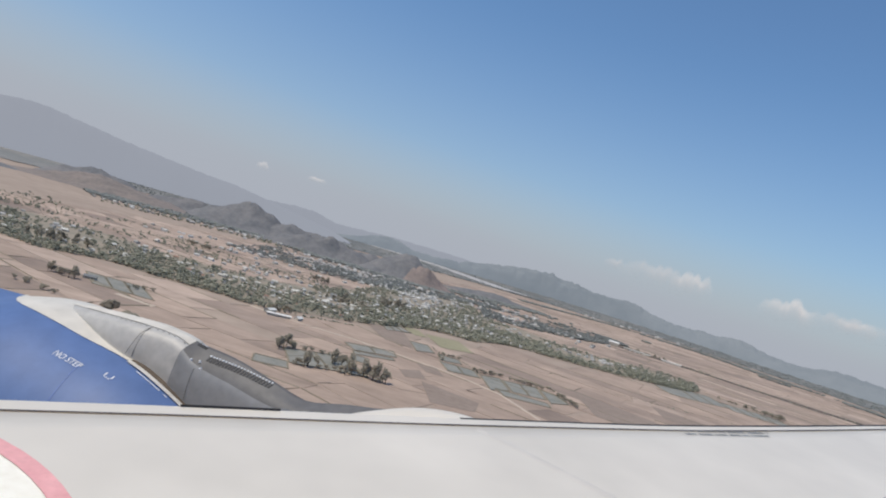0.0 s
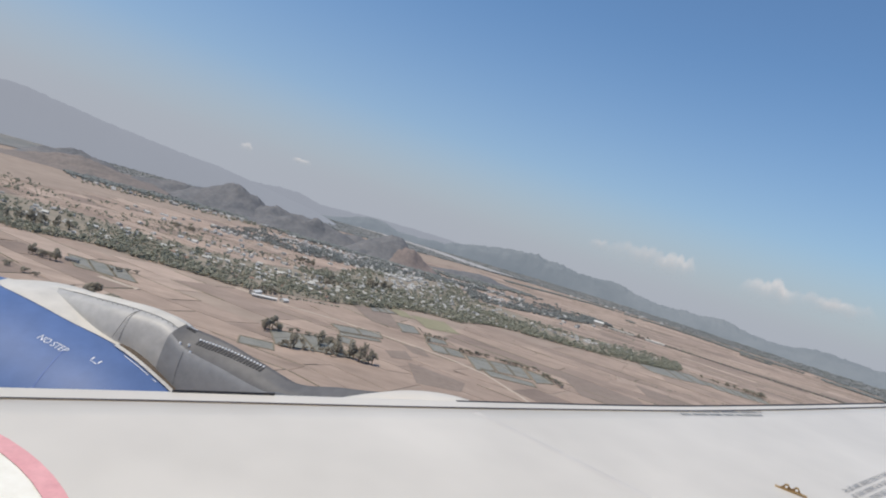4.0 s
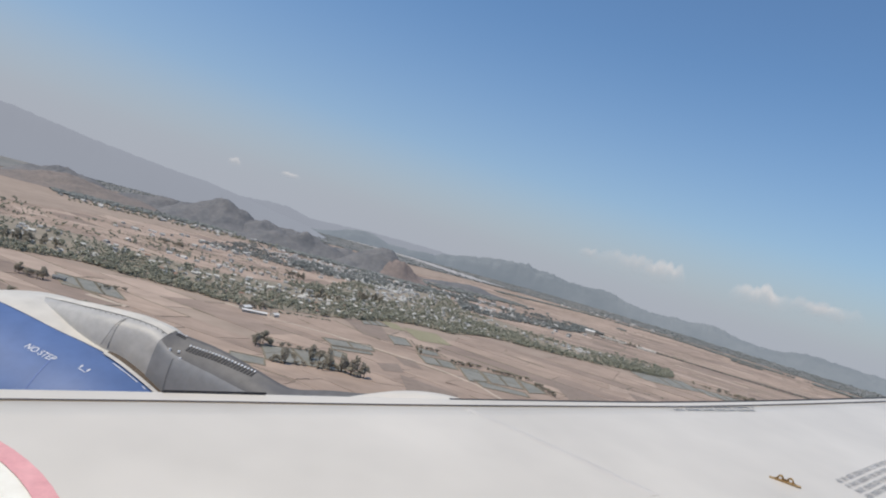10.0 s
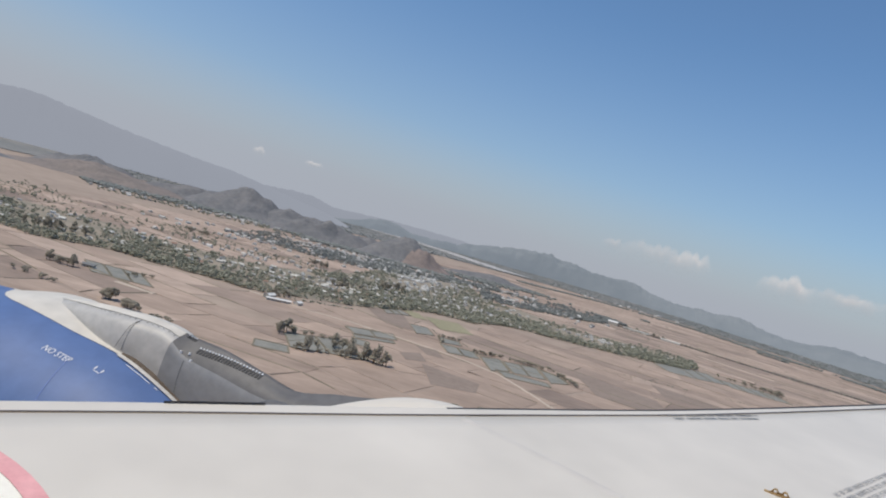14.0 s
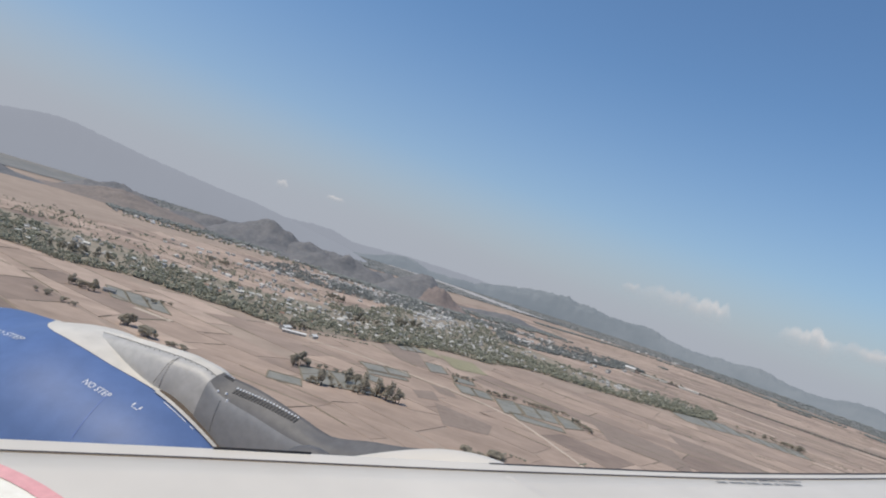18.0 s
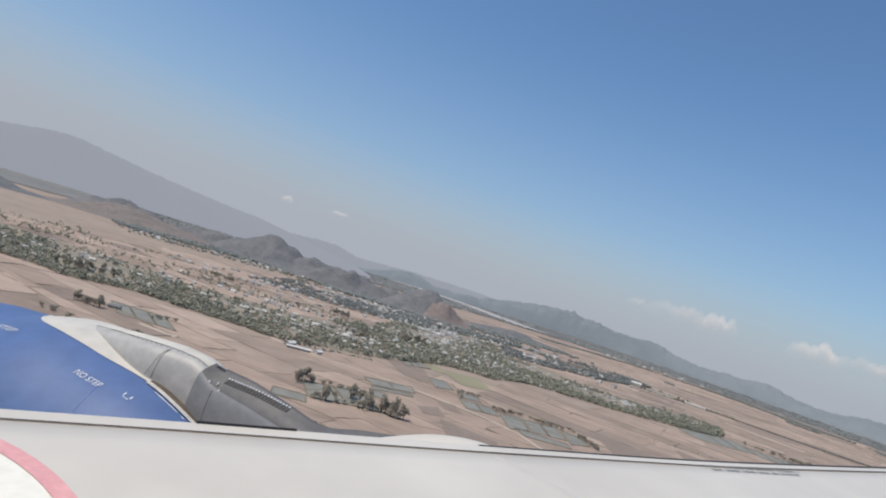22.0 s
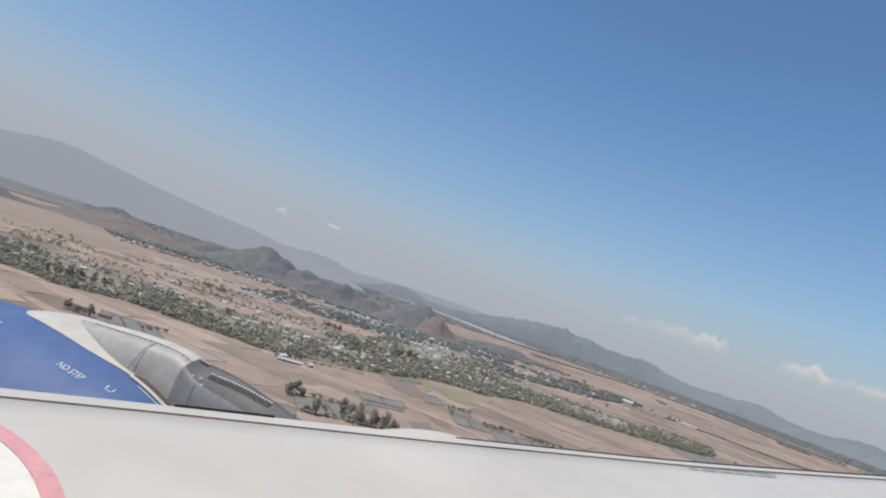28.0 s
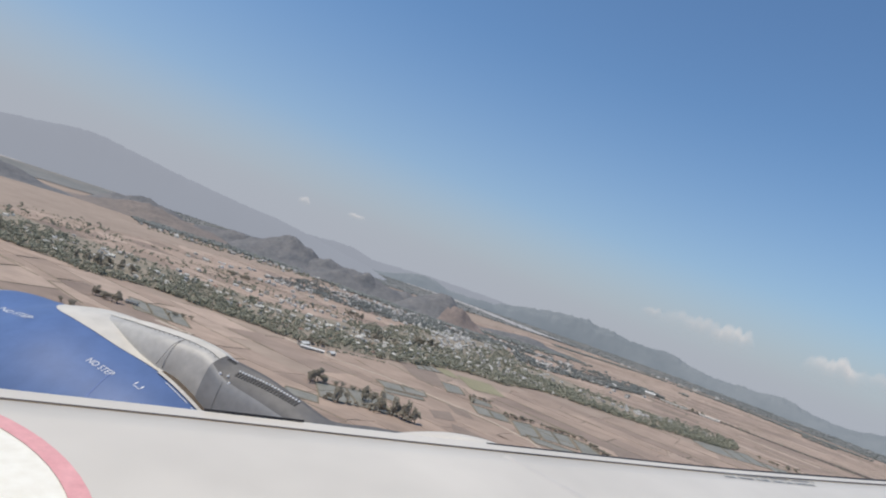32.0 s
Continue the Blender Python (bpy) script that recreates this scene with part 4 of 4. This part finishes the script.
# belts of trees round the village, and far woods
def wood(name, n, x0, x1, near, far, base, label, power=1.35, small=1.0, leaf=None):
    """Small clumped trees filling the land between two edges."""
    cs, rs = [], []
    count = tries = 0
    while count < n and tries < 12 * n:
        tries += 1
        x = rng.uniform(x0, x1)
        y0, y1 = along(near, x), along(far, x)
        if y1 <= y0 + 20:
            continue
        t = rng.random() ** power
        y = y0 + (y1 - y0) * t
        dens = base + 0.9 * wave(x, y, 0.007, 2) + (0.45 if t < 0.2 else 0.0) - (0.2 if t > 0.55 else 0)
        if rng.random() > dens:
            continue
        count += 1
        h = rng.uniform(2.5, 5.5) if rng.random() < 0.72 else rng.uniform(5.5, 11)
        wide = 0.34 * h + 0.6
        for _ in range(3 if h < 5 else 5):
            cs.append((x + rng.uniform(-wide, wide), y + rng.uniform(-wide, wide), h * rng.uniform(0.25, 0.85)))
            rs.append((0.5 + 0.17 * h) * rng.uniform(0.7, 1.25) * small)
    tagged(raw(name, *clumps(cs, rs, 0.8), leaf or M_LEAF_BELT), label, "woods", kind="stuff")


wood("village_woods", 3600, -1350, -430, BELT_NEAR, BELT_FAR, 0.5, "grey-green belt of trees beside the fields")
wood("village_woods", 4300, -430, 80, BELT_NEAR, BELT_FAR, 0.34, "dark green trees crowding round the village houses", 1.1)
wood("village_woods", 1700, 60, 500, BELT_NEAR, BELT_FAR, 0.45, "dark green belt of trees beyond the village", 1.1)
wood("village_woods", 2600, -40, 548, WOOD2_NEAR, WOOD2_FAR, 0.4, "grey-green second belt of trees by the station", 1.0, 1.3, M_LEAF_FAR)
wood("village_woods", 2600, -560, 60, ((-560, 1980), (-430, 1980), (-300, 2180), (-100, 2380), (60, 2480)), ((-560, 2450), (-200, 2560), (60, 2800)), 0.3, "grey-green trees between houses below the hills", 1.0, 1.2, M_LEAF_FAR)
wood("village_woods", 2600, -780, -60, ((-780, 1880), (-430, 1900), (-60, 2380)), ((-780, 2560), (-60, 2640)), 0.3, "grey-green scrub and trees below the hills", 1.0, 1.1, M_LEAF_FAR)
wood("scattered_trees", 420, -1300, -430, ((-1300, 1350), (-430, 1480)), ((-1300, 1800), (-430, 1750)), 0.3, "scattered small trees on open ground", 1.0)
wood("scattered_trees", 380, -1300, -700, ((-1300, 2150), (-700, 2550)), ((-1300, 2550), (-700, 2900)), 0.4, "grey-green trees below the hills", 1.0, 1.3)


def far_woods(name, a, b, wide, n, h, label):
    c, r = [], []
    for _ in range(n):
        t, o = rng.random(), rng.gauss(0, 0.5) * wide
        x, y = a[0] + (b[0] - a[0]) * t, a[1] + (b[1] - a[1]) * t
        d = math.hypot(b[0] - a[0], b[1] - a[1])
        x, y = x - (b[1] - a[1]) / d * o, y + (b[0] - a[0]) / d * o
        if wave(x, y, 0.004, 6) < -0.25:
            continue
        for _ in range(3):
            c.append((x + rng.uniform(-8, 8), y + rng.uniform(-8, 8), rng.uniform(1, h)))
            r.append(rng.uniform(3.5, 8.0))
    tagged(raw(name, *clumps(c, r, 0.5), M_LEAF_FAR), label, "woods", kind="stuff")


for a, b, w, n in (((300, 3950), (872, 4250), 50, 420), ((872, 4250), (1370, 3980), 60, 420), ((1370, 3980), (1520, 3450), 45, 420), ((1500, 3450), (1676, 2981), 40, 420), ((1676, 2981), (1854, 2596), 40, 360), ((1854, 2596), (2300, 2100), 50, 300),
                   ((1380, 3200), (1450, 3050), 14, 26), ((800, 3330), (880, 3300), 14, 20)):
    far_woods("far_woods", a, b, w, n, 6, "hazy grey-green line of trees on the far plain")
far_woods("far_woods", (-1500, 2450), (-850, 2850), 130, 700, 6, "grey-green trees below the hills")
far_woods("far_woods", (-700, 2560), (-120, 2520), 60, 420, 6, "grey-green trees at the foot of the hills")
far_woods("far_woods", (-300, 2750), (300, 3150), 160, 700, 6, "grey-green trees behind the bare hill")
far_woods("far_woods", (-800, 2700), (-250, 2560), 110, 600, 6, "grey-green trees between far fields")


# wooded foot of the ridge across the plain
WOOD_EDGE = ((-52, 3300), (-40, 3450), (-30, 3700), (-24, 4000), (-14, 4150), (-6, 4400), (3, 4700), (9.4, 4800), (13.8, 4650), (18.4, 4600), (23, 4400), (29.2, 4000), (35.4, 3650), (45, 3400))
RIDGE_FOOT = ((-52, 5250), (-24, 5600), (-14, 6800), (10, 6800), (16, 6400), (22, 5700), (30, 4950), (36, 4750), (60, 4700))
foot = sheet(lambda a, s: Vector((math.sin(radians(a)), math.cos(radians(a)), 0)) * (along(WOOD_EDGE, a) * (1 - s) + (along(RIDGE_FOOT, a) + 250) * s + 60 * wave(a * 50, s * 90, 0.02) * (1 - s)) + Vector((EAST, NORTH, 1.5)), steps(-52, 45, 194), steps(0, 1, 10))
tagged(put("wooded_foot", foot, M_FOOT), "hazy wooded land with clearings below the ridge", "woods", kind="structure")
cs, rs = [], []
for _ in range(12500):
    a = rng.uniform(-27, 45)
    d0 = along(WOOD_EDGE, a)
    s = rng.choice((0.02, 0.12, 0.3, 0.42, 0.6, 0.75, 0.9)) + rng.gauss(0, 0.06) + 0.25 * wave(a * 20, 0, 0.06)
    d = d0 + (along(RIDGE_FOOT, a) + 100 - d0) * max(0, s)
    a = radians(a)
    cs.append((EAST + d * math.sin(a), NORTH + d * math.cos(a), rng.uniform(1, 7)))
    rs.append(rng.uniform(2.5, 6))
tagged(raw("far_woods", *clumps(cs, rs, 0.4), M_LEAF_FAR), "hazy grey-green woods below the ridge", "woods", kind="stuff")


# ---- houses ----
def make_house(lx, ly, h, rise, roof_mat, name="house"):
    """Plastered house: walls, gabled roof with eaves, door and windows."""
    root = empty(name)
    bm = bmesh.new()
    box(bm, lx, ly, h, pose(0, 0, h / 2))
    for s in (-1, 1):
        tri = [bm.verts.new((s * lx / 2, y, z)) for y, z in ((-ly / 2, h), (ly / 2, h), (0, h + rise))]
        bm.faces.new(tri)
    part("wall", bm, M_WALL, root)
    bm = bmesh.new()
    for s in (-1, 1):
        e = 0.6
        k = (ly / 2 + e) / (ly / 2)
        v = [bm.verts.new((x, y, z)) for x, y, z in ((-lx / 2 - e, 0, h + rise + 0.12), (lx / 2 + e, 0, h + rise + 0.12), (lx / 2 + e, s * ly / 2 * k, h + rise - rise * k + 0.12), (-lx / 2 - e, s * ly / 2 * k, h + rise - rise * k + 0.12))]
        w = [bm.verts.new(a.co - Vector((0, 0, 0.12))) for a in v]
        bm.faces.new(v)
        bm.faces.new(w[::-1])
        for i in range(4):
            bm.faces.new((v[i], w[i], w[(i + 1) % 4], v[(i + 1) % 4]))
    part("roof", bm, roof_mat, root)
    bm = bmesh.new()
    box(bm, 1.0, 0.08, 2.0, pose(0, -ly / 2 - 0.04, 1.0))
    part("door", bm, M_DARK, root)
    n = max(2, int(lx / 5))
    for i in range(n):
        x = -lx / 2 + lx * (i + 0.5) / n
        if abs(x) > 1.2:
            bm = bmesh.new()
            box(bm, 1.2, 0.08, 1.1, pose(x, -ly / 2 - 0.04, 1.7))
            part("window", bm, M_DARK, root)
    return root


HOUSES = [make_house(10, 7, 3.2, 2.0, M_ROOF_W), make_house(9, 7, 3, 2.2, M_ROOF_R), make_house(13, 8, 3.4, 2.2, M_ROOF_W), make_house(11, 8, 5.8, 1.6, M_ROOF_G), make_house(8, 6, 2.8, 1.6, M_ROOF_W)]
HOUSE_LABELS = ("small plastered house with pale sheet-metal roof", "small plastered house with rusty brown roof", "long plastered house with pale metal roof", "two-storey plastered house with grey roof", "tiny plastered house with pale roof among trees")
for hs, lab in zip(HOUSES, HOUSE_LABELS):
    tagged(hs, lab, "house", "village houses")
built = set()
placed = []


def settle(k, x, y, s, turn):
    m = pose(x, y, -0.05, 0, 0, turn)
    if k in built:
        ob = copy_thing(HOUSES[k], m)
    else:
        built.add(k)
        HOUSES[k].matrix_basis = m
        ob = HOUSES[k]
    ob.scale = (s, s, s)


far_v, far_f = [], []


def far_house(x, y, s, turn):
    c, k = math.cos(radians(turn)), math.sin(radians(turn))
    n = len(far_v)
    for px, py, pz in ((-5, -3.5, 0), (5, -3.5, 0), (5, 3.5, 0), (-5, 3.5, 0), (-5, -3.5, 3), (5, -3.5, 3), (5, 3.5, 3), (-5, 3.5, 3), (-5, 0, 5), (5, 0, 5)):
        far_v.append((x + s * (px * c - py * k), y + s * (px * k + py * c), pz * s))
    far_f.extend([tuple(n + i for i in q) for q in ((0, 1, 5, 4), (1, 2, 6, 9, 5), (2, 3, 7, 6), (3, 0, 4, 8, 7), (4, 5, 9, 8), (6, 7, 8, 9))])


def village(n, cx, cy, ax, ay, turn, smin=0.9, smax=1.4):
    made = tries = 0
    while made < n and tries < 6000:
        tries += 1
        u, v = rng.gauss(0, 0.5), rng.gauss(0, 0.5)
        c, s = math.cos(turn), math.sin(turn)
        x, y = cx + u * ax * c - v * ay * s, cy + u * ax * s + v * ay * c
        if any((x - a) ** 2 + (y - b) ** 2 < 200 for a, b in placed[-900:]):
            continue
        if y < near_line(x) + 15:
            continue
        placed.append((x, y))
        made += 1
        if math.hypot(x - EAST, y - NORTH) > 1340:
            far_house(x, y, rng.uniform(smin, smax), rng.uniform(0, 360))
            continue
        settle(rng.choice((0, 0, 0, 1, 2, 2, 3, 4, 4)), x, y, rng.uniform(smin, smax), rng.choice((10, 100, 190, 280)) + rng.uniform(-25, 25))


village(230, -140, 1740, 210, 380, 0.1, 0.7, 1.15)
village(80, -150, 1500, 190, 130, 0.2, 0.6, 1.0)
village(70, -370, 1310, 120, 100, 0.3, 0.6, 1.0)
village(70, -560, 1210, 330, 130, 0.0, 0.6, 1.0)
village(50, -860, 1180, 260, 160, 0.0, 0.7, 1.1)
village(40, -560, 1480, 260, 120, 0.3, 0.8, 1.2)
village(80, 150, 2250, 260, 160, 0.5, 0.9, 1.4)
village(130, -240, 2330, 260, 150, 0.25, 0.9, 1.4)
village(40, 60, 2600, 160, 90, 0.2, 1.0, 1.4)
village(30, 260, 1700, 160, 60, 0.0, 0.8, 1.1)
village(34, -980, 2520, 240, 90, 0.6, 1.0, 1.7)
village(12, -1200, 2330, 160, 60, 0.3, 1.0, 1.6)
village(60, -330, 2500, 260, 80, 0.2, 0.9, 1.4)
village(110, -450, 2180, 280, 260, 0.2, 0.8, 1.3)
village(50, -720, 1900, 240, 160, 0.3, 0.9, 1.4)
village(100, -330, 2090, 170, 150, 0.5, 0.8, 1.3)
village(60, -480, 2230, 160, 90, 0.3, 0.9, 1.4)
village(24, 1200, 4500, 420, 200, -0.4, 1.4, 2.2)
village(12, 1650, 3100, 100, 300, 0.2, 1.2, 1.8)


tagged(raw("far_houses", far_v, far_f, M_ROOF_FAR), "pale far houses scattered among trees and fields", "houses", kind="stuff")


def long_hall(x, y, lx, ly, h, turn, mat, label):
    ob = make_house(lx, ly, h, ly * 0.22, mat, "long_building")
    ob.matrix_basis = pose(x, y, -0.05, 0, 0, turn)
    return tagged(ob, label, "building")


long_hall(-396, 990, 34, 6, 3.4, 22, M_SHED, "long pale school building in the open field")
long_hall(-372, 1008, 13, 8, 3.6, 70, M_SHED, "long white-roofed school building in the field")
long_hall(-413, 1006, 20, 9, 4.5, 75, M_SHED, "white-roofed school wing behind the long block")
long_hall(455, 2400, 34, 20, 12, -24, M_SHED, "tall white station hall beside the railway")
long_hall(530, 2366, 92, 8, 6, -24, M_ROOF_W, "long white platform roof along the railway")
long_hall(635, 2318, 66, 8, 5, -24, M_ROOF_W, "long white goods shed along the railway")
long_hall(-158, 634, 9, 6, 3, 20, M_ROOF_G, "farmhouse with grey roof at the track")
long_hall(-139, 648, 8, 5, 3, 40, M_ROOF_W, "small farm shed with pale roof")
long_hall(-84, 668, 9, 6, 3, 40, M_ROOF_R, "small red-roofed hut beside the track")

long_hall(-985, 742, 15, 10, 4, 20, M_ROOF_RED, "house with bright red metal roof among trees")
long_hall(-825, 723, 12, 9, 3.5, 70, M_ROOF_RED, "small house with red roof behind trees")
long_hall(-845, 739, 14, 9, 3.5, 15, M_ROOF_BLUE, "house with blue metal roof under trees")
long_hall(-862, 675, 20, 10, 5, 30, M_SHED, "white building beside the lane")
long_hall(-600, 868, 14, 7, 3.5, 10, M_ROOF_G, "grey-roofed shed beside a long pond")
silo = empty("silo", pose(524, 545, -0.05))
bm = bmesh.new()
bmesh.ops.create_cone(bm, cap_ends=True, segments=24, radius1=3.0, radius2=3.0, depth=16, matrix=pose(0, 0, 8))
part("shell", bm, M_SHED, silo, "pale metal shell", True)
bm = bmesh.new()
bmesh.ops.create_cone(bm, cap_ends=True, segments=24, radius1=3.3, radius2=0.4, depth=2.2, matrix=pose(0, 0, 17.1))
part("roof", bm, M_ROOF_G, silo)
tagged(silo, "tall pale metal silo on the plain", "silo")

# ---- hills and mountains ----
def hill(name, x, y, lx, ly, h, turn, material, label, rough=0.3, seed=0.0):
    """A rounded hill with gullies."""
    c, s = math.cos(turn), math.sin(turn)

    def at(rr, a):
        u, v = rr * math.cos(a), rr * math.sin(a)
        px, py = x + u * lx * c - v * ly * s, y + u * lx * s + v * ly * c
        z = h * (0.5 + 0.5 * math.cos(math.pi * min(1, rr)))
        n = noise.fractal(Vector((px * 0.007, py * 0.007, seed)), 0.9, 2.1, 6)
        return Vector((px, py, z * (1 + rough * n) + (0.10 * h * n if rr < 0.95 else 0) - 1.0))

    return tagged(put(name, sheet(at, steps(0, 1, 26), steps(0, 2 * math.pi, 64)[:-1], True), material, None, "", True), label, "hill", kind="structure")


hill("hill", -1075, 3010, 330, 250, 106, 0.35, M_HILL, "dark scrub-covered hill behind the village", 0.2, 1)
hill("hill", -1060, 2960, 150, 120, 62, 0.2, M_HILL_BARE, "bare brown face of the scrub hill", 0.3, 12)
hill("hill", -890, 3030, 230, 200, 72, 0.2, M_HILL, "lower dark shoulder of the scrub hill", 0.2, 2)
hill("hill", -850, 3230, 330, 170, 66, 0.2, M_HILL, "dark wooded rise behind the scrub hill", 0.4, 9)
hill("hill", -560, 2950, 330, 160, 52, 0.2, M_HILL, "low dark wooded rise beside the village", 0.4, 3)
hill("hill", -340, 2690, 215, 140, 98, 0.2, M_HILL, "dark wooded shoulder of the bare hill", 0.15, 4)
hill("hill", -680, 2740, 300, 130, 72, 0.1, M_HILL, "dark wooded crest behind the bare hill", 0.5, 11)
hill("hill", -258, 2660, 165, 130, 72, 0.1, M_HILL_RED, "bare reddish hill with quarried face", 0.55, 15)
hill("hill", -1560, 2730, 400, 220, 56, 0.4, M_HILL_BARE, "long low reddish hill on the plain", 0.3, 6)
hill("hill", -1690, 2840, 300, 190, 82, 0.4, M_HILL, "dark hill at the end of the red ridge", 0.3, 7)
hill("hill", -2150, 2400, 420, 200, 52, 0.5, M_HILL, "low wooded rise under the mountain", 0.3, 14)
hill("hill", -1420, 3250, 330, 150, 48, 0.3, M_HILL, "low wooded rise between two hills", 0.3, 13)
hill("hill", 60, 3150, 300, 90, 26, 0.0, M_HILL, "low bare reddish rise beyond the village", 0.4, 8)


def ridge(name, table, base, depth, material, label, seed, rough=1.0):
    """A mountain range round the plain: height and base by bearing, in degrees from +y to +x."""
    lo, hi = table[0][0], table[-1][0]

    def at(az, t):
        a = radians(az)
        d = along(base, az) + depth * t
        n = noise.fractal(Vector((az * 0.35, t * 2.2, seed)), 0.85, 2.1, 6)
        g = abs(noise.fractal(Vector((az * 1.3 + 0.5 * t, t * 0.7, seed + 20)), 0.8, 2.1, 5))
        top = along(table, az)
        h = top * (1 - (1 - t) ** 2 * (1 if t < 1 else 6)) * (1 + 0.10 * rough * n) + 14 * rough * n * t
        h -= top * 0.75 * rough * g * min(t, 0.9) * (1.25 - min(t, 1.15))
        h += top * 0.07 * rough * noise.fractal(Vector((az * 2.2, t, seed + 40)), 0.7, 2.1, 4) * t
        return Vector((EAST + d * math.sin(a), NORTH + d * math.cos(a), max(-2, h) if t > 0 else -3))

    return tagged(put(name, sheet(at, steps(lo, hi, int((hi - lo) * 7)), steps(0, 1.25, 20)), material, None, "", True), label, "mountains", kind="structure")


ridge("mountain_ridge", ((-70, 221), (-50, 245), (-42, 258), (-37, 312), (-34.6, 355), (-33.4, 367), (-31.5, 347), (-27.7, 289), (-25.3, 262), (-21.2, 217), (-18, 193), (-16, 161), (-13, 109), (-10, 58), (-8, 0)), ((-70, 5200), (-5, 5200)), 500, M_RIDGE_FAR, "mountain slope with haze painted pale blue-grey", 3, 0.14)
ridge("mountain_ridge", ((-20, 60), (-16.7, 147), (-12, 179), (-9.5, 125), (-5, 147), (-1.6, 144), (3, 129), (8, 81)), ((-20, 7200), (8, 7200)), 400, M_RIDGE_FAR, "faint far ridge with its haze painted in", 5, 0.4)
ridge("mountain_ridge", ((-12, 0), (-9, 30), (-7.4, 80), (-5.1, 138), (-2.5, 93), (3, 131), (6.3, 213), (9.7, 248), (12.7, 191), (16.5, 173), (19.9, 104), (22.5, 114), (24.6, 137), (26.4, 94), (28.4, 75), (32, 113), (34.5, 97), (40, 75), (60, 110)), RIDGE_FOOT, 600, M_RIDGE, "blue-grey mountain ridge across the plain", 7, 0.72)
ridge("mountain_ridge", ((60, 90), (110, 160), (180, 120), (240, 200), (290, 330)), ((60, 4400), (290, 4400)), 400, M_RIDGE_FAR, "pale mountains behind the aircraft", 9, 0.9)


# ---- clouds ----
def cloud(az, half, el, rise, seed, label, vapours=M_CLOUD):
    """A bank of vapour round a bearing: billowed tops that thin out downwards into the haze. Sizes in degrees."""
    r = random.Random(seed)
    d, fall = 7800, rise * 0.7
    lumps = []
    x = -0.95
    while x < 0.95:
        w = r.uniform(0.22, 0.5) * min(1.0, 1.2 / half) + 0.06
        lumps.append((x + w * 0.6, w, r.uniform(0.45, 1.0) * (1 - 0.35 * abs(x))))
        x += w * r.uniform(0.8, 1.3)

    def top(t):
        h = max([0.42] + [k * math.sqrt(max(0.0, 1 - ((t - m) / w) ** 2)) for m, w, k in lumps])
        small = 0.10 * abs(noise.noise(Vector((t * half * 5, seed, 0)))) + 0.05 * abs(noise.noise(Vector((t * half * 14, seed, 3))))
        return (h + small) * min(1.0, (1 - abs(t)) * 3 + 0.2)

    ts, vs = steps(-1, 1, max(24, int(half * 40))), steps(0, 1, 10)
    verts, faces, uv = [], [], []
    for t in ts:
        a = radians(az + t * half)
        up = top(t) * rise
        for v in vs:
            e = el - fall + (fall + up) * v
            n = d - 300 * math.sin(math.pi * v) * (0.3 + up / rise)
            verts.append((EAST + n * math.sin(a), NORTH + n * math.cos(a), ALTITUDE + n * math.tan(radians(e))))
            uv.append((0.5 + 0.5 * t, v))
    k = len(vs)
    for i in range(len(ts) - 1):
        for q in range(k - 1):
            faces.append((i * k + q, (i + 1) * k + q, (i + 1) * k + q + 1, i * k + q + 1))
    ob = raw("cloud", verts, faces, vapours, smooth=True)
    lay = ob.data.uv_layers.new(name="bank")
    for loop in ob.data.loops:
        lay.data[loop.index].uv = uv[loop.vertex_index]
    tagged(ob, label, "cloud", "clouds over the ridge", "stuff")


cloud(-16.76, 0.55, 2.55, 0.6, 1, "tiny white cloud puff above the far ridge")
cloud(-12.2, 0.85, 2.75, 0.4, 2, "small flat white cloud streak")
cloud(13.9, 0.9, 2.95, 0.8, 7, "small pale cloud top over the ridge", M_CLOUD_THIN)
cloud(17.4, 3.2, 2.8, 1.5, 3, "long faint cloud bank over the ridge", M_CLOUD_THIN)
cloud(20.2, 1.7, 2.85, 1.6, 4, "bright rounded white cloud top")
cloud(27.4, 2.2, 2.75, 1.5, 5, "bright cloud top over the plain")
cloud(31.6, 3.2, 2.9, 1.3, 6, "long row of pale cloud tops", M_CLOUD_THIN)
cloud(31.9, 1.5, 2.95, 0.9, 8, "small bright cloud top in the row")


# the far plain climbs gently to the valley's rim
for ob in list(bpy.data.objects):
    if ob.type == "MESH" and ob.matrix_basis == Matrix() and (ob.parent is None or ob.parent == ground):
        n = len(ob.data.vertices) * 3
        co = np.empty(n, dtype=np.float32)
        ob.data.vertices.foreach_get("co", co)
        co = co.reshape(-1, 3)
        co -= np.array((EAST, NORTH, 0), dtype=np.float32)
        d = np.hypot(co[:, 0], co[:, 1])
        far = d > 2600
        if not far.any():
            continue
        k = (2600 + 2050 * (1 - np.exp((2600 - d[far]) / 2050))) / d[far]
        co[far, 0] *= k
        co[far, 1] *= k
        co[far, 2] = ALTITUDE - (ALTITUDE - co[far, 2]) * k
        co += np.array((EAST, NORTH, 0), dtype=np.float32)
        ob.data.vertices.foreach_set("co", co.ravel())
        ob.data.update()
